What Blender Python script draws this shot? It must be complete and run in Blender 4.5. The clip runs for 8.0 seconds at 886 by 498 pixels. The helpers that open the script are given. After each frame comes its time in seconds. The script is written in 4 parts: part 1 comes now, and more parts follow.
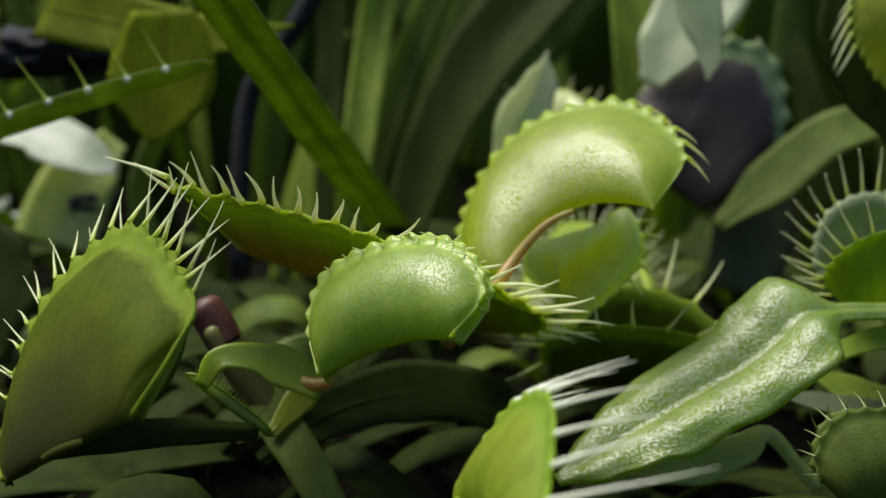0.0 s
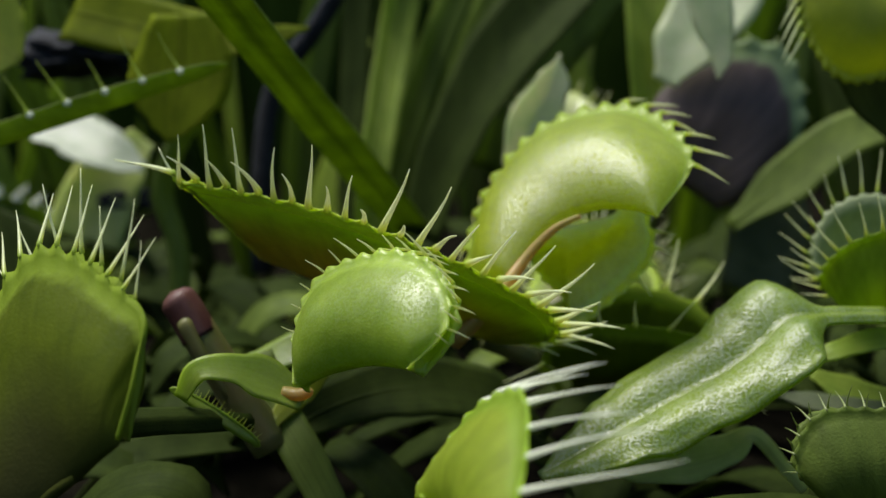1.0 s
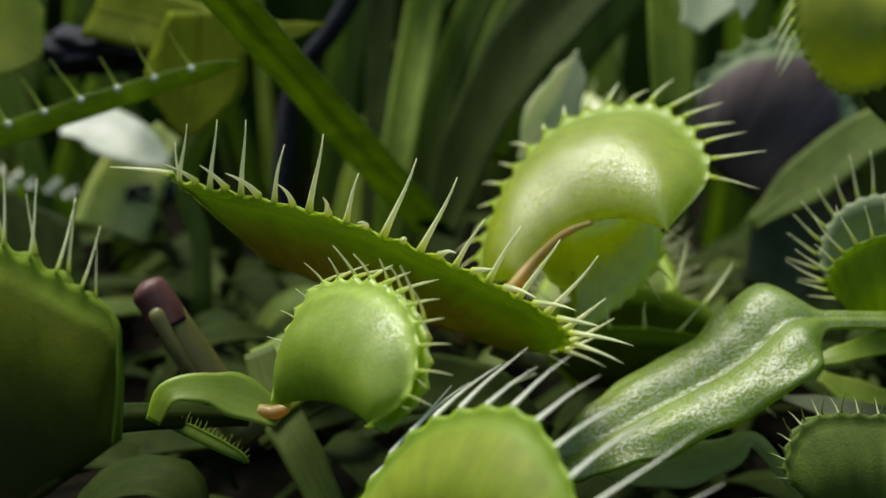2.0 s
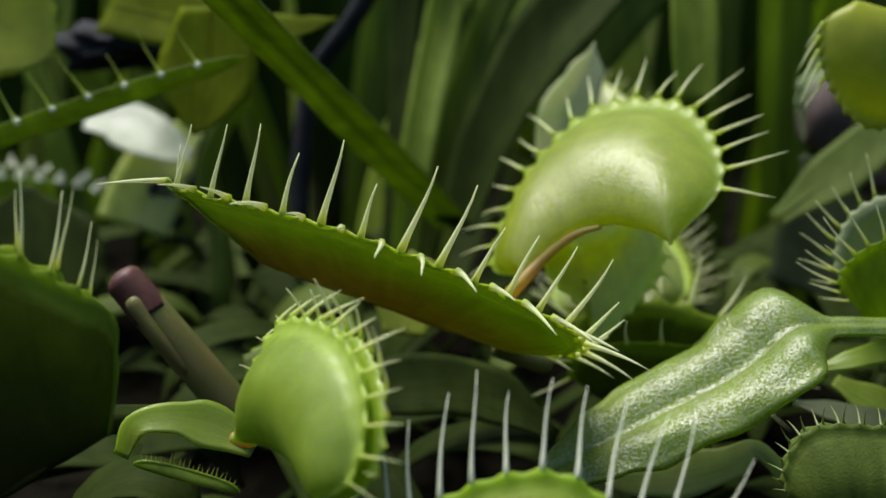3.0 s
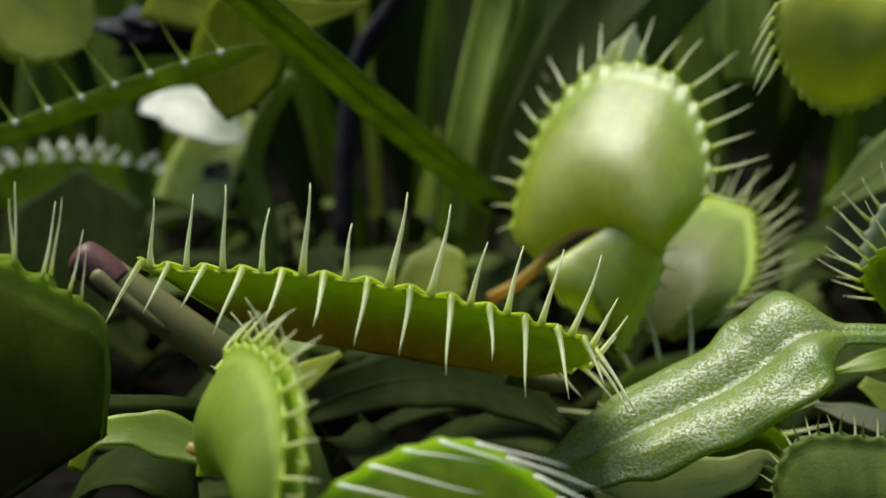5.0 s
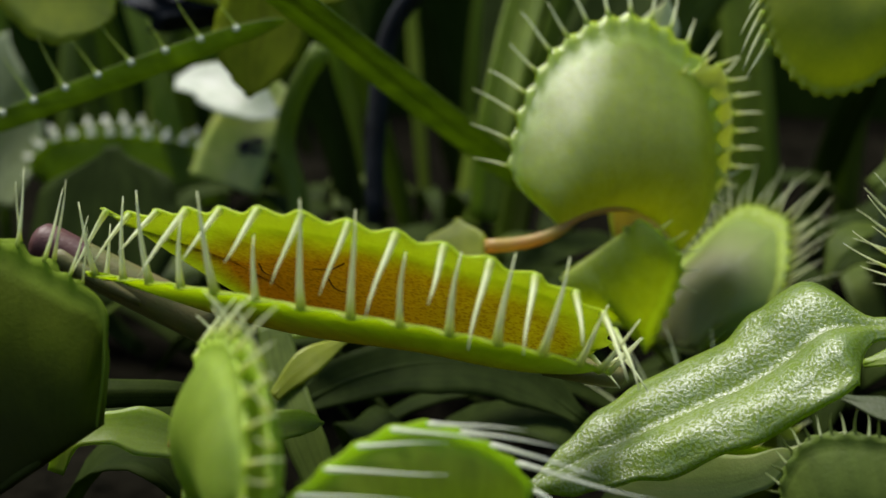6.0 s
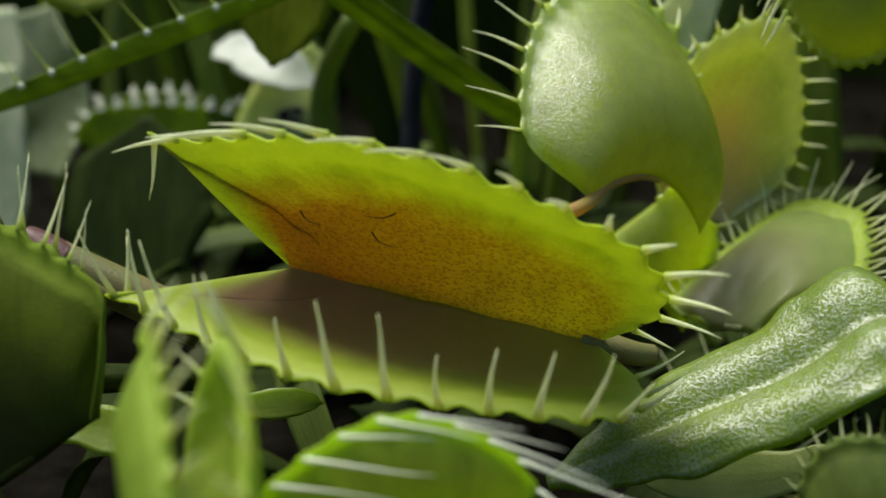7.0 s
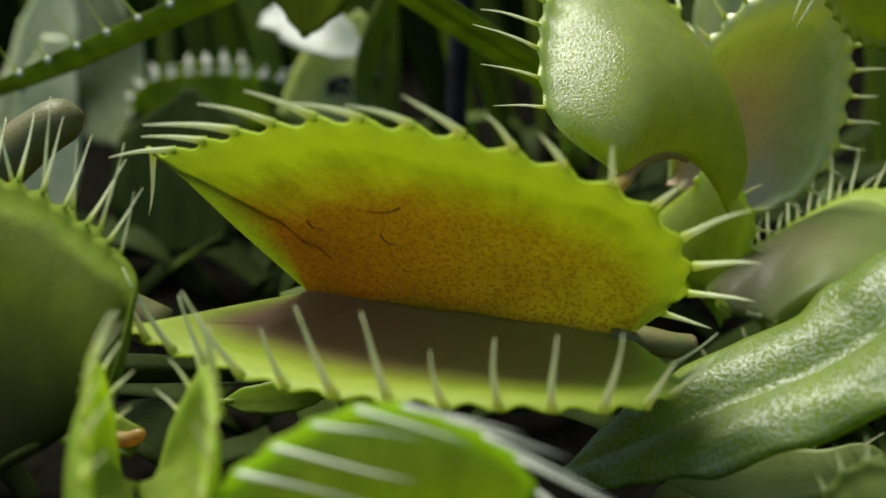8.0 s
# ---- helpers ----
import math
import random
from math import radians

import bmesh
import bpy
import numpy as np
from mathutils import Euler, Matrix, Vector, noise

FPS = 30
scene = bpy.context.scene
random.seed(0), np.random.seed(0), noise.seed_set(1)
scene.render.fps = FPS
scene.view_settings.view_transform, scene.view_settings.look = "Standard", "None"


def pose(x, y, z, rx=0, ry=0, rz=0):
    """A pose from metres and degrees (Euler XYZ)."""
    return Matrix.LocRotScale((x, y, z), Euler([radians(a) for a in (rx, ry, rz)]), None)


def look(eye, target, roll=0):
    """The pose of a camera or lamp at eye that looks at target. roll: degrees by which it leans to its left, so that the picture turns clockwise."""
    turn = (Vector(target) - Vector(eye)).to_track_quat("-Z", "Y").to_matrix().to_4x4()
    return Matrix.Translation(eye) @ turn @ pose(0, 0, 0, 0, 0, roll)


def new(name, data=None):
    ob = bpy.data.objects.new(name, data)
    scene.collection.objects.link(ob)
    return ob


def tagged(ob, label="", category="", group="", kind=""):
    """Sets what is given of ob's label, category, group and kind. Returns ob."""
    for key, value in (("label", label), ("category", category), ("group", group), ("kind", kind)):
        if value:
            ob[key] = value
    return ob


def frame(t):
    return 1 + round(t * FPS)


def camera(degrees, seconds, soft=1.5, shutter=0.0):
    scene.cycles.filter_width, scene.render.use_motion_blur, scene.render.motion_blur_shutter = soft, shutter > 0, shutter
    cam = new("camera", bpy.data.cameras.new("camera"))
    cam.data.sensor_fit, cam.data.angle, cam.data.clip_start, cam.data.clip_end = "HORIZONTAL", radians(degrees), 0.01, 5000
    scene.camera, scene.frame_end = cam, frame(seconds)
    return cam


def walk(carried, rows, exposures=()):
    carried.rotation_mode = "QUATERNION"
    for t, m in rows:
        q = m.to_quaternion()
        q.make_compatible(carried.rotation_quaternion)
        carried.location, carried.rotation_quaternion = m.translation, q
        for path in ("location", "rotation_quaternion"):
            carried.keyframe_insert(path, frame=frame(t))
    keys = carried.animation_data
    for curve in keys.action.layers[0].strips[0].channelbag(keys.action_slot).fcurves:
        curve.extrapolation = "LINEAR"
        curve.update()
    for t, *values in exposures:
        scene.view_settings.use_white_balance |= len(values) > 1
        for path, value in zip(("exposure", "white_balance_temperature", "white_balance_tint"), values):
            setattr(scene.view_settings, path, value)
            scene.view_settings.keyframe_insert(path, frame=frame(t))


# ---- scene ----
cam = camera(45, 8.0)
cam.data.dof.use_dof = True
cam.data.dof.focus_distance = 0.066
cam.data.dof.aperture_fstop = 37
walk(cam, [
    (0, pose(-0.00000, -0.00000, 0.00000, 78.00, -0.00, 0.00)),
    (0.5, pose(0.00180, -0.00122, 0.00020, 77.97, 0.11, 1.18)),
    (1, pose(0.00390, -0.00185, 0.00041, 77.91, 0.12, 2.62)),
    (1.5, pose(0.00587, -0.00189, 0.00063, 77.77, 0.10, 4.00)),
    (3, pose(0.01153, 0.00048, 0.00149, 76.84, 0.70, 8.11)),
    (3.5, pose(0.01339, 0.00136, 0.00118, 76.84, 0.86, 9.41)),
    (4, pose(0.01549, 0.00197, 0.00164, 76.48, 1.15, 10.98)),
    (5.5, pose(0.02059, 0.00522, 0.00244, 74.90, 1.92, 15.54)),
    (6, pose(0.02238, 0.00742, 0.00226, 74.16, 2.31, 17.49)),
    (6.5, pose(0.02353, 0.00966, 0.00204, 73.42, 2.77, 19.25)),
    (7, pose(0.02531, 0.01277, 0.00193, 72.42, 3.45, 21.43)),
    (7.5, pose(0.02659, 0.01584, 0.00194, 71.49, 4.01, 23.64)),
    (8, pose(0.02798, 0.01879, 0.00183, 70.69, 4.54, 26.03))])

# ---- light ----
world = bpy.data.worlds.new("world")
scene.world = world
world.use_nodes = True
_bg = world.node_tree.nodes["Background"]
_sky = world.node_tree.nodes.new("ShaderNodeTexSky")
_sky.sky_type, _sky.sun_disc = "NISHITA", False
_sky.air_density, _sky.dust_density, _sky.ozone_density = 1.0, 1.6, 0.9
_sky.sun_elevation, _sky.sun_rotation = radians(69), radians(-65)
world.node_tree.links.new(_sky.outputs[0], _bg.inputs[0])
_bg.inputs[1].default_value = 0.15
_sun = new("sun", bpy.data.lights.new("sun", "SUN"))
_sun.data.energy, _sun.data.angle, _sun.data.color = 5.0, radians(30), (1.0, 0.97, 0.91)
_sun.matrix_basis = look((-0.17, 0.08, 0.50), (0, 0, 0))
scene.view_settings.exposure = 0.34


# ---- materials ----
def shader(name):
    m = bpy.data.materials.new(name)
    m.use_nodes = True
    nt = m.node_tree
    nt.nodes.clear()
    return m, nt, nt.links.new


def node(nt, kind, **values):
    n = nt.nodes.new(kind)
    for key, value in values.items():
        n.inputs[key].default_value = value
    return n


def grain(nt, scale, detail=4.0, rough=0.55, stretch=None):
    coord = nt.nodes.new("ShaderNodeTexCoord")
    src = coord.outputs["Object"]
    if stretch:
        mapping = nt.nodes.new("ShaderNodeMapping")
        mapping.inputs["Scale"].default_value = stretch
        nt.links.new(src, mapping.inputs["Vector"])
        src = mapping.outputs[0]
    tex = node(nt, "ShaderNodeTexNoise", Scale=scale, Detail=detail, Roughness=rough)
    nt.links.new(src, tex.inputs["Vector"])
    return tex.outputs["Fac"]


def ramp(nt, fac, stops):
    r = nt.nodes.new("ShaderNodeValToRGB")
    r.color_ramp.elements[0].position, r.color_ramp.elements[0].color = stops[0][0], (*stops[0][1], 1)
    r.color_ramp.elements[1].position, r.color_ramp.elements[1].color = stops[-1][0], (*stops[-1][1], 1)
    for p, c in stops[1:-1]:
        r.color_ramp.elements.new(p).color = (*c, 1)
    nt.links.new(fac, r.inputs[0])
    return r.outputs[0]


def leaf_material(name, dark, light, glow, share=0.45, rough=0.38, scale=500, fine=9000, bump=0.25, gloss=0.5,
                  stretch=None, rim=None, heart=None, dots=False, coat=0.0, veins=None, wax=0.32, bloom=0.0, sparkle=0.14, foot=None, film=2.2):
    """A living leaf: pigment in two grains, light that passes through, a waxy skin. rim, heart: pigment towards the
    edge and the hinge of a lobe (the mesh's second coordinate)."""
    m, nt, link = shader(name)
    out = nt.nodes.new("ShaderNodeOutputMaterial")
    broad = grain(nt, scale, 5, 0.6, stretch)
    small = grain(nt, fine, 3, 0.6)
    col = ramp(nt, broad, [(0.3, dark), (0.7, light)])
    uv = nt.nodes.new("ShaderNodeTexCoord").outputs["UV"]
    sep = nt.nodes.new("ShaderNodeSeparateXYZ")
    link(uv, sep.inputs[0])
    if veins:
        run = nt.nodes.new("ShaderNodeMapping")
        run.inputs["Scale"].default_value = (veins[0], veins[1], 1)
        link(uv, run.inputs["Vector"])
        streak = node(nt, "ShaderNodeTexNoise", Scale=1.0, Detail=3.0, Roughness=0.6)
        link(run.outputs[0], streak.inputs["Vector"])
        lines = node(nt, "ShaderNodeMixRGB", Fac=veins[2])
        lines.blend_type = "MULTIPLY"
        link(ramp(nt, streak.outputs["Fac"], [(0.32, (0.35,) * 3), (0.6, (1.0,) * 3)]), lines.inputs[2])
        link(col, lines.inputs[1])
        col = lines.outputs[0]
    height = small
    lum = None
    if heart or rim:
        wob = node(nt, "ShaderNodeMath")
        wob.operation = "MULTIPLY_ADD"
        wob.inputs[1].default_value = 0.22
        link(broad, wob.inputs[0])
        link(sep.outputs[1], wob.inputs[2])
    if heart:
        tone, lo, hi = heart
        mask = ramp(nt, wob.outputs[0], [(0.0, (0.35,) * 3), (0.16, (1, 1, 1)), (lo, (1, 1, 1)), (hi, (0, 0, 0))])
        side = ramp(nt, sep.outputs[0], [(0.0, (0.9,) * 3), (0.2, (1, 1, 1)), (0.45, (0.85,) * 3), (0.8, (0.5,) * 3), (1.0, (0.35,) * 3)])
        both = node(nt, "ShaderNodeMixRGB", Fac=1.0)
        both.blend_type = "MULTIPLY"
        link(mask, both.inputs[1])
        link(side, both.inputs[2])
        lum = both.outputs[0]
        if dots:
            vor = nt.nodes.new("ShaderNodeTexVoronoi")
            vor.inputs["Scale"].default_value = 3400
            # warped cells: short crooked glands, dark between paler ridges
            warp = node(nt, "ShaderNodeTexNoise", Scale=2600.0, Detail=2.0)
            push = nt.nodes.new("ShaderNodeVectorMath")
            push.operation = "SCALE"
            push.inputs["Scale"].default_value = 0.0005
            shift = nt.nodes.new("ShaderNodeVectorMath")
            here = nt.nodes.new("ShaderNodeTexCoord").outputs["Object"]
            link(here, warp.inputs["Vector"])
            link(warp.outputs["Color"], push.inputs[0])
            link(here, shift.inputs[0])
            link(push.outputs[0], shift.inputs[1])
            link(shift.outputs[0], vor.inputs["Vector"])
            glands = ramp(nt, vor.outputs["Distance"], [(0.24, (0.6,) * 3), (0.55, (0.0,) * 3)])
            more = node(nt, "ShaderNodeMixRGB", Fac=1.0)
            more.blend_type = "MULTIPLY"
            link(mask, more.inputs[1])
            link(glands, more.inputs[2])
            height = vor.outputs["Distance"]
        mix = node(nt, "ShaderNodeMixRGB", Color2=(*tone, 1))
        link(lum, mix.inputs[0])
        link(col, mix.inputs[1])
        col = mix.outputs[0]
        if dots:
            deep = node(nt, "ShaderNodeMixRGB", Color2=(0.085, 0.028, 0.003, 1))
            link(more.outputs[0], deep.inputs[0])
            link(col, deep.inputs[1])
            col = deep.outputs[0]
    if rim:
        edge = ramp(nt, wob.outputs[0], [(0.93, (0, 0, 0)), (1.06, (1, 1, 1))])
        mix = node(nt, "ShaderNodeMixRGB", Color2=(*rim, 1))
        link(edge, mix.inputs[0])
        link(col, mix.inputs[1])
        col = mix.outputs[0]
    if foot:
        # a bristle is green at its foot
        up = nt.nodes.new("ShaderNodeSeparateXYZ")
        link(nt.nodes.new("ShaderNodeTexCoord").outputs["Object"], up.inputs[0])
        share_up = node(nt, "ShaderNodeMath")
        share_up.operation = "MULTIPLY"
        share_up.inputs[1].default_value = 600.0
        link(up.outputs[2], share_up.inputs[0])
        mix = node(nt, "ShaderNodeMixRGB", Color1=(*foot, 1))
        link(ramp(nt, share_up.outputs[0], [(0.15, (0, 0, 0)), (0.85, (1, 1, 1))]), mix.inputs[0])
        link(col, mix.inputs[2])
        col = mix.outputs[0]
    bmp = node(nt, "ShaderNodeBump", Strength=bump, Distance=0.0002)
    link(height, bmp.inputs["Height"])
    skin = node(nt, "ShaderNodeBsdfPrincipled", Roughness=rough)
    skin.inputs["Specular IOR Level"].default_value = gloss
    skin.inputs["Coat Weight"].default_value = 0
    if coat:
        # wax that lies in fine specks, glossy where it is thick
        speck = grain(nt, fine * 1.0, 2, 0.6)
        patch = grain(nt, scale * 2.2, 3, 0.6)
        both = node(nt, "ShaderNodeMath")
        both.operation = "MULTIPLY_ADD"
        both.inputs[1].default_value = 0.25
        link(patch, both.inputs[0])
        link(speck, both.inputs[2])
        link(ramp(nt, both.outputs[0], [(0.57 - bloom, (coat * 0.03,) * 3), (0.66 - bloom, (coat,) * 3)]), skin.inputs["Coat Weight"])
        skin.inputs["Coat Roughness"].default_value = wax
        skin.inputs["Coat IOR"].default_value = film
        low = node(nt, "ShaderNodeBump", Strength=sparkle, Distance=0.0002)
        link(small, low.inputs["Height"])
        link(low.outputs[0], skin.inputs["Coat Normal"])
    link(col, skin.inputs["Base Color"])
    link(bmp.outputs[0], skin.inputs["Normal"])
    var = ramp(nt, small, [(0.3, (rough * 0.7,) * 3), (0.7, (min(1, rough * 1.35),) * 3)])
    link(var, skin.inputs["Roughness"])
    thru = nt.nodes.new("ShaderNodeBsdfTranslucent")
    tint = node(nt, "ShaderNodeMixRGB", Fac=0.75, Color2=(*glow, 1))
    tint.blend_type = "MULTIPLY"
    bright = node(nt, "ShaderNodeMixRGB", Fac=1.0, Color2=(2.5, 2.5, 2.5, 1))
    bright.blend_type, bright.use_clamp = "MULTIPLY", True
    link(col, bright.inputs[1])
    link(bright.outputs[0], tint.inputs[1])
    link(tint.outputs[0], thru.inputs[0])
    both = node(nt, "ShaderNodeMixShader", Fac=share)
    link(skin.outputs[0], both.inputs[1])
    link(thru.outputs[0], both.inputs[2])
    link(both.outputs[0], out.inputs[0])
    return m


def plain(name, dark, light, scale, rough=0.6, bump=0.4, fine=None, stretch=None, gloss=0.5):
    m, nt, link = shader(name)
    out = nt.nodes.new("ShaderNodeOutputMaterial")
    skin = node(nt, "ShaderNodeBsdfPrincipled", Roughness=rough)
    skin.inputs["Specular IOR Level"].default_value = gloss
    link(ramp(nt, grain(nt, scale, 6, 0.6, stretch), [(0.3, dark), (0.72, light)]), skin.inputs["Base Color"])
    bmp = node(nt, "ShaderNodeBump", Strength=bump, Distance=0.0004)
    link(grain(nt, fine or scale * 6, 4), bmp.inputs["Height"])
    link(bmp.outputs[0], skin.inputs["Normal"])
    link(skin.outputs[0], out.inputs[0])
    return m


LIME = (1.0, 0.985, 0.16)
OUTER = leaf_material("lobe_skin", (0.27, 0.335, 0.035), (0.37, 0.435, 0.06), LIME, 0.56, 0.45, 400, 5000, 0.3, 0.35, rim=(0.34, 0.43, 0.06), veins=(34, 2, 0.25))
DULL = leaf_material("dull_lobe_skin", (0.22, 0.28, 0.025), (0.31, 0.37, 0.045), LIME, 0.58, 0.45, 400, 5000, 0.3, 0.3, rim=(0.25, 0.34, 0.04), veins=(30, 2, 0.25))
SAGE = leaf_material("sage_leaf", (0.15, 0.19, 0.085), (0.24, 0.28, 0.15), (1, 1, 0.55), 0.3, 0.45, 350, 5000, 0.3, 0.3)
PALE = leaf_material("pale_lobe_skin", (0.265, 0.315, 0.018), (0.345, 0.395, 0.04), LIME, 0.62, 0.45, 500, 5600, 0.4, 0.4, rim=(0.34, 0.43, 0.05), coat=1.0, veins=(60, 3, 0.08), wax=0.29, bloom=0.06, sparkle=0.40, film=2.35)
SOFT = leaf_material("soft_lobe_skin", (0.19, 0.265, 0.025), (0.285, 0.365, 0.05), LIME, 0.5, 0.45, 400, 6500, 0.28, 0.3, rim=(0.33, 0.42, 0.07), coat=0.45, veins=(30, 2, 0.08))
INNER = leaf_material("lobe_lining", (0.20, 0.225, 0.03), (0.28, 0.305, 0.055), (1.0, 0.99, 0.3), 0.38, 0.45, 400, 7000, 0.6,
                      heart=((0.22, 0.072, 0.007), 0.62, 0.92), rim=(0.25, 0.285, 0.055), dots=True, veins=(60, 3, 0.3))
TAWNY = leaf_material("tawny_lining", (0.26, 0.34, 0.02), (0.36, 0.42, 0.05), (0.97, 1.0, 0.25), 0.48, 0.45, 260, 7000, 0.4,
                      heart=((0.28, 0.17, 0.10), 0.66, 0.92), rim=(0.34, 0.40, 0.06))
LINED = leaf_material("pale_lining", (0.30, 0.35, 0.02), (0.38, 0.42, 0.04), LIME, 0.62, 0.5, 260, 7000, 0.4, 0.3,
                      heart=((0.36, 0.30, 0.03), 0.45, 0.85))
BLUSH = leaf_material("blushed_lining", (0.30, 0.35, 0.09), (0.40, 0.44, 0.15), (1, 0.97, 0.5), 0.2, 0.4, 300, 5000, 0.25,
                      heart=((0.44, 0.27, 0.17), 0.55, 0.92), rim=(0.46, 0.52, 0.2), coat=0.85, veins=(40, 3, 0.2))
# lobe green darkened so that the pigment carries the shade these traps stand in
SHADE = leaf_material("shaded_lobe_skin", (0.058, 0.085, 0.004), (0.10, 0.132, 0.008), LIME, 0.40, 0.6, 300, 5000, 0.25, 0.06,
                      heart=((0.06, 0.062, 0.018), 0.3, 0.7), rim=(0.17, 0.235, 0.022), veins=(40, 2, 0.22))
TOOTH = leaf_material("tooth_skin", (0.54, 0.60, 0.30), (0.66, 0.71, 0.42), (1.0, 1.0, 0.7), 0.42, 0.4, 900, 9000, 0.1, foot=(0.34, 0.43, 0.07))
# darker copy of the bristle skin, with dim light put into the colour
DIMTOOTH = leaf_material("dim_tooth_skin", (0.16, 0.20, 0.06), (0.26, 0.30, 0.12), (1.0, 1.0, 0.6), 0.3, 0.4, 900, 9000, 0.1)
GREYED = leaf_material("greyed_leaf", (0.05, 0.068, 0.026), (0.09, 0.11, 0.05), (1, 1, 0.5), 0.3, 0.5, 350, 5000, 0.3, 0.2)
LIGHT = leaf_material("light_blade_skin", (0.125, 0.19, 0.018), (0.215, 0.28, 0.038), LIME, 0.45, 0.5, 420, 6000, 0.3, 0.15, stretch=(1, 1, 0.15), veins=(16, 1.5, 0.4))
PURPLE = leaf_material("purple_lobe_skin", (0.065, 0.048, 0.042), (0.11, 0.083, 0.073), LIME, 0.15, 0.5, 300, 6000, 0.2, 0.15, stretch=(1, 1, 0.2), rim=(0.16, 0.22, 0.10), veins=(30, 1.5, 0.5))
DUSK = leaf_material("dusky_lobe_skin", (0.20, 0.26, 0.06), (0.27, 0.33, 0.10), LIME, 0.5, 0.5, 300, 6000, 0.2, 0.15, heart=((0.17, 0.165, 0.075), 0.6, 0.95), coat=0.15)
FRESH = leaf_material("fresh_leaf", (0.17, 0.25, 0.02), (0.26, 0.34, 0.04), LIME, 0.5, 0.45, 350, 6500, 0.18, 0.3, coat=0.2, veins=(10, 2, 0.2))
WAXY = leaf_material("waxy_leaf", (0.125, 0.19, 0.014), (0.20, 0.275, 0.03), LIME, 0.4, 0.45, 350, 5000, 0.45, 0.3, coat=0.9, veins=(14, 2, 0.2), bloom=0.0, sparkle=0.45, wax=0.34, film=2.2)
# leaf painted near white to stand for sunlight on it
SUNLIT = leaf_material("sunlit_leaf", (0.33, 0.37, 0.27), (0.48, 0.52, 0.42), (1, 1, 0.85), 0.4, 0.35, 350, 5000, 0.3, veins=(10, 1.5, 0.3))
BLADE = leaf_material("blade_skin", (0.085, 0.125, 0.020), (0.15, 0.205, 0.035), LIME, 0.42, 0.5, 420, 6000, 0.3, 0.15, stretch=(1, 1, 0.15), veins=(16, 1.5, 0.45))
# shaded copy of the blade green: the shade is put into the pigment
SHADED_BLADE = leaf_material("shaded_blade_skin", (0.022, 0.036, 0.006), (0.045, 0.066, 0.013), LIME, 0.4, 0.6, 420, 6000, 0.3, 0.05, stretch=(1, 1, 0.15), veins=(16, 1.5, 0.4))
OLIVE = leaf_material("olive_leaf", (0.12, 0.155, 0.006), (0.19, 0.225, 0.012), LIME, 0.58, 0.6, 300, 6000, 0.2, 0.06, veins=(12, 1.5, 0.4))
WHITE = leaf_material("white_tooth_skin", (0.66, 0.70, 0.5), (0.78, 0.80, 0.64), (1.0, 1.0, 0.8), 0.35, 0.35, 900, 9000, 0.1)
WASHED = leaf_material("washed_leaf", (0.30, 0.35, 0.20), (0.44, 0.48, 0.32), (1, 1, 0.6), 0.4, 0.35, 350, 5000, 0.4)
MILKY = leaf_material("milky_leaf", (0.30, 0.36, 0.10), (0.42, 0.47, 0.18), (1, 1, 0.5), 0.4, 0.4, 350, 6000, 0.3, 0.3, veins=(12, 2, 0.2))
GOLD = leaf_material("yellow_leaf", (0.20, 0.24, 0.008), (0.32, 0.35, 0.02), LIME, 0.42, 0.4, 300, 6000, 0.2)
STALK = leaf_material("stalk_skin", (0.36, 0.33, 0.07), (0.38, 0.24, 0.08), (1, 0.8, 0.3), 0.4, 0.4, 500, 6000, 0.2)
RUSSET = leaf_material("russet_skin", (0.065, 0.024, 0.02), (0.11, 0.05, 0.036), (1, 0.6, 0.4), 0.15, 0.4, 500, 6000, 0.3, 0.3)
SPROUT = leaf_material("sprout_skin", (0.11, 0.13, 0.03), (0.17, 0.14, 0.05), (1, 0.9, 0.4), 0.15, 0.4, 500, 6000, 0.3, 0.3)
# soil colour taken almost to black in place of the plants' shade
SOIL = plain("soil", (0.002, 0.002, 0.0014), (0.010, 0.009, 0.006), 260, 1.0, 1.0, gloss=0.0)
BLACK = plain("black_litter", (0.004, 0.005, 0.006), (0.018, 0.02, 0.022), 300, 0.75, 0.6, gloss=0.15)
# backdrop colour: foliage green with the shade of the depth painted in
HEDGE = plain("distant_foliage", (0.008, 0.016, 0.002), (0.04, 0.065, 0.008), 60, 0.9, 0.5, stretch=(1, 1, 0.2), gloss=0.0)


# ---- mesh tools ----
def part(name, bm, material, parent=None, label=""):
    me = bpy.data.meshes.new(name)
    bmesh.ops.recalc_face_normals(bm, faces=bm.faces)
    for face in bm.faces:
        face.smooth = True
    bm.to_mesh(me)
    bm.free()
    for m in material if isinstance(material, (list, tuple)) else [material]:
        me.materials.append(m)
    ob = new(name, me)
    ob.parent = parent
    return tagged(ob, label) if label else ob


def spline(pts, n):
    """n + 1 points of a smooth curve through pts."""
    p = [Vector(q) for q in pts]
    p = [p[0] * 2 - p[1]] + p + [p[-1] * 2 - p[-2]]
    made = []
    for i in range(n + 1):
        s = i / n * (len(p) - 3)
        k = min(int(s), len(p) - 4)
        a, b, c, d = p[k:k + 4]
        u = s - k
        made.append(0.5 * (2 * b + (c - a) * u + (2 * a - 5 * b + 4 * c - d) * u * u + (3 * b - a - 3 * c + d) * u ** 3))
    return made


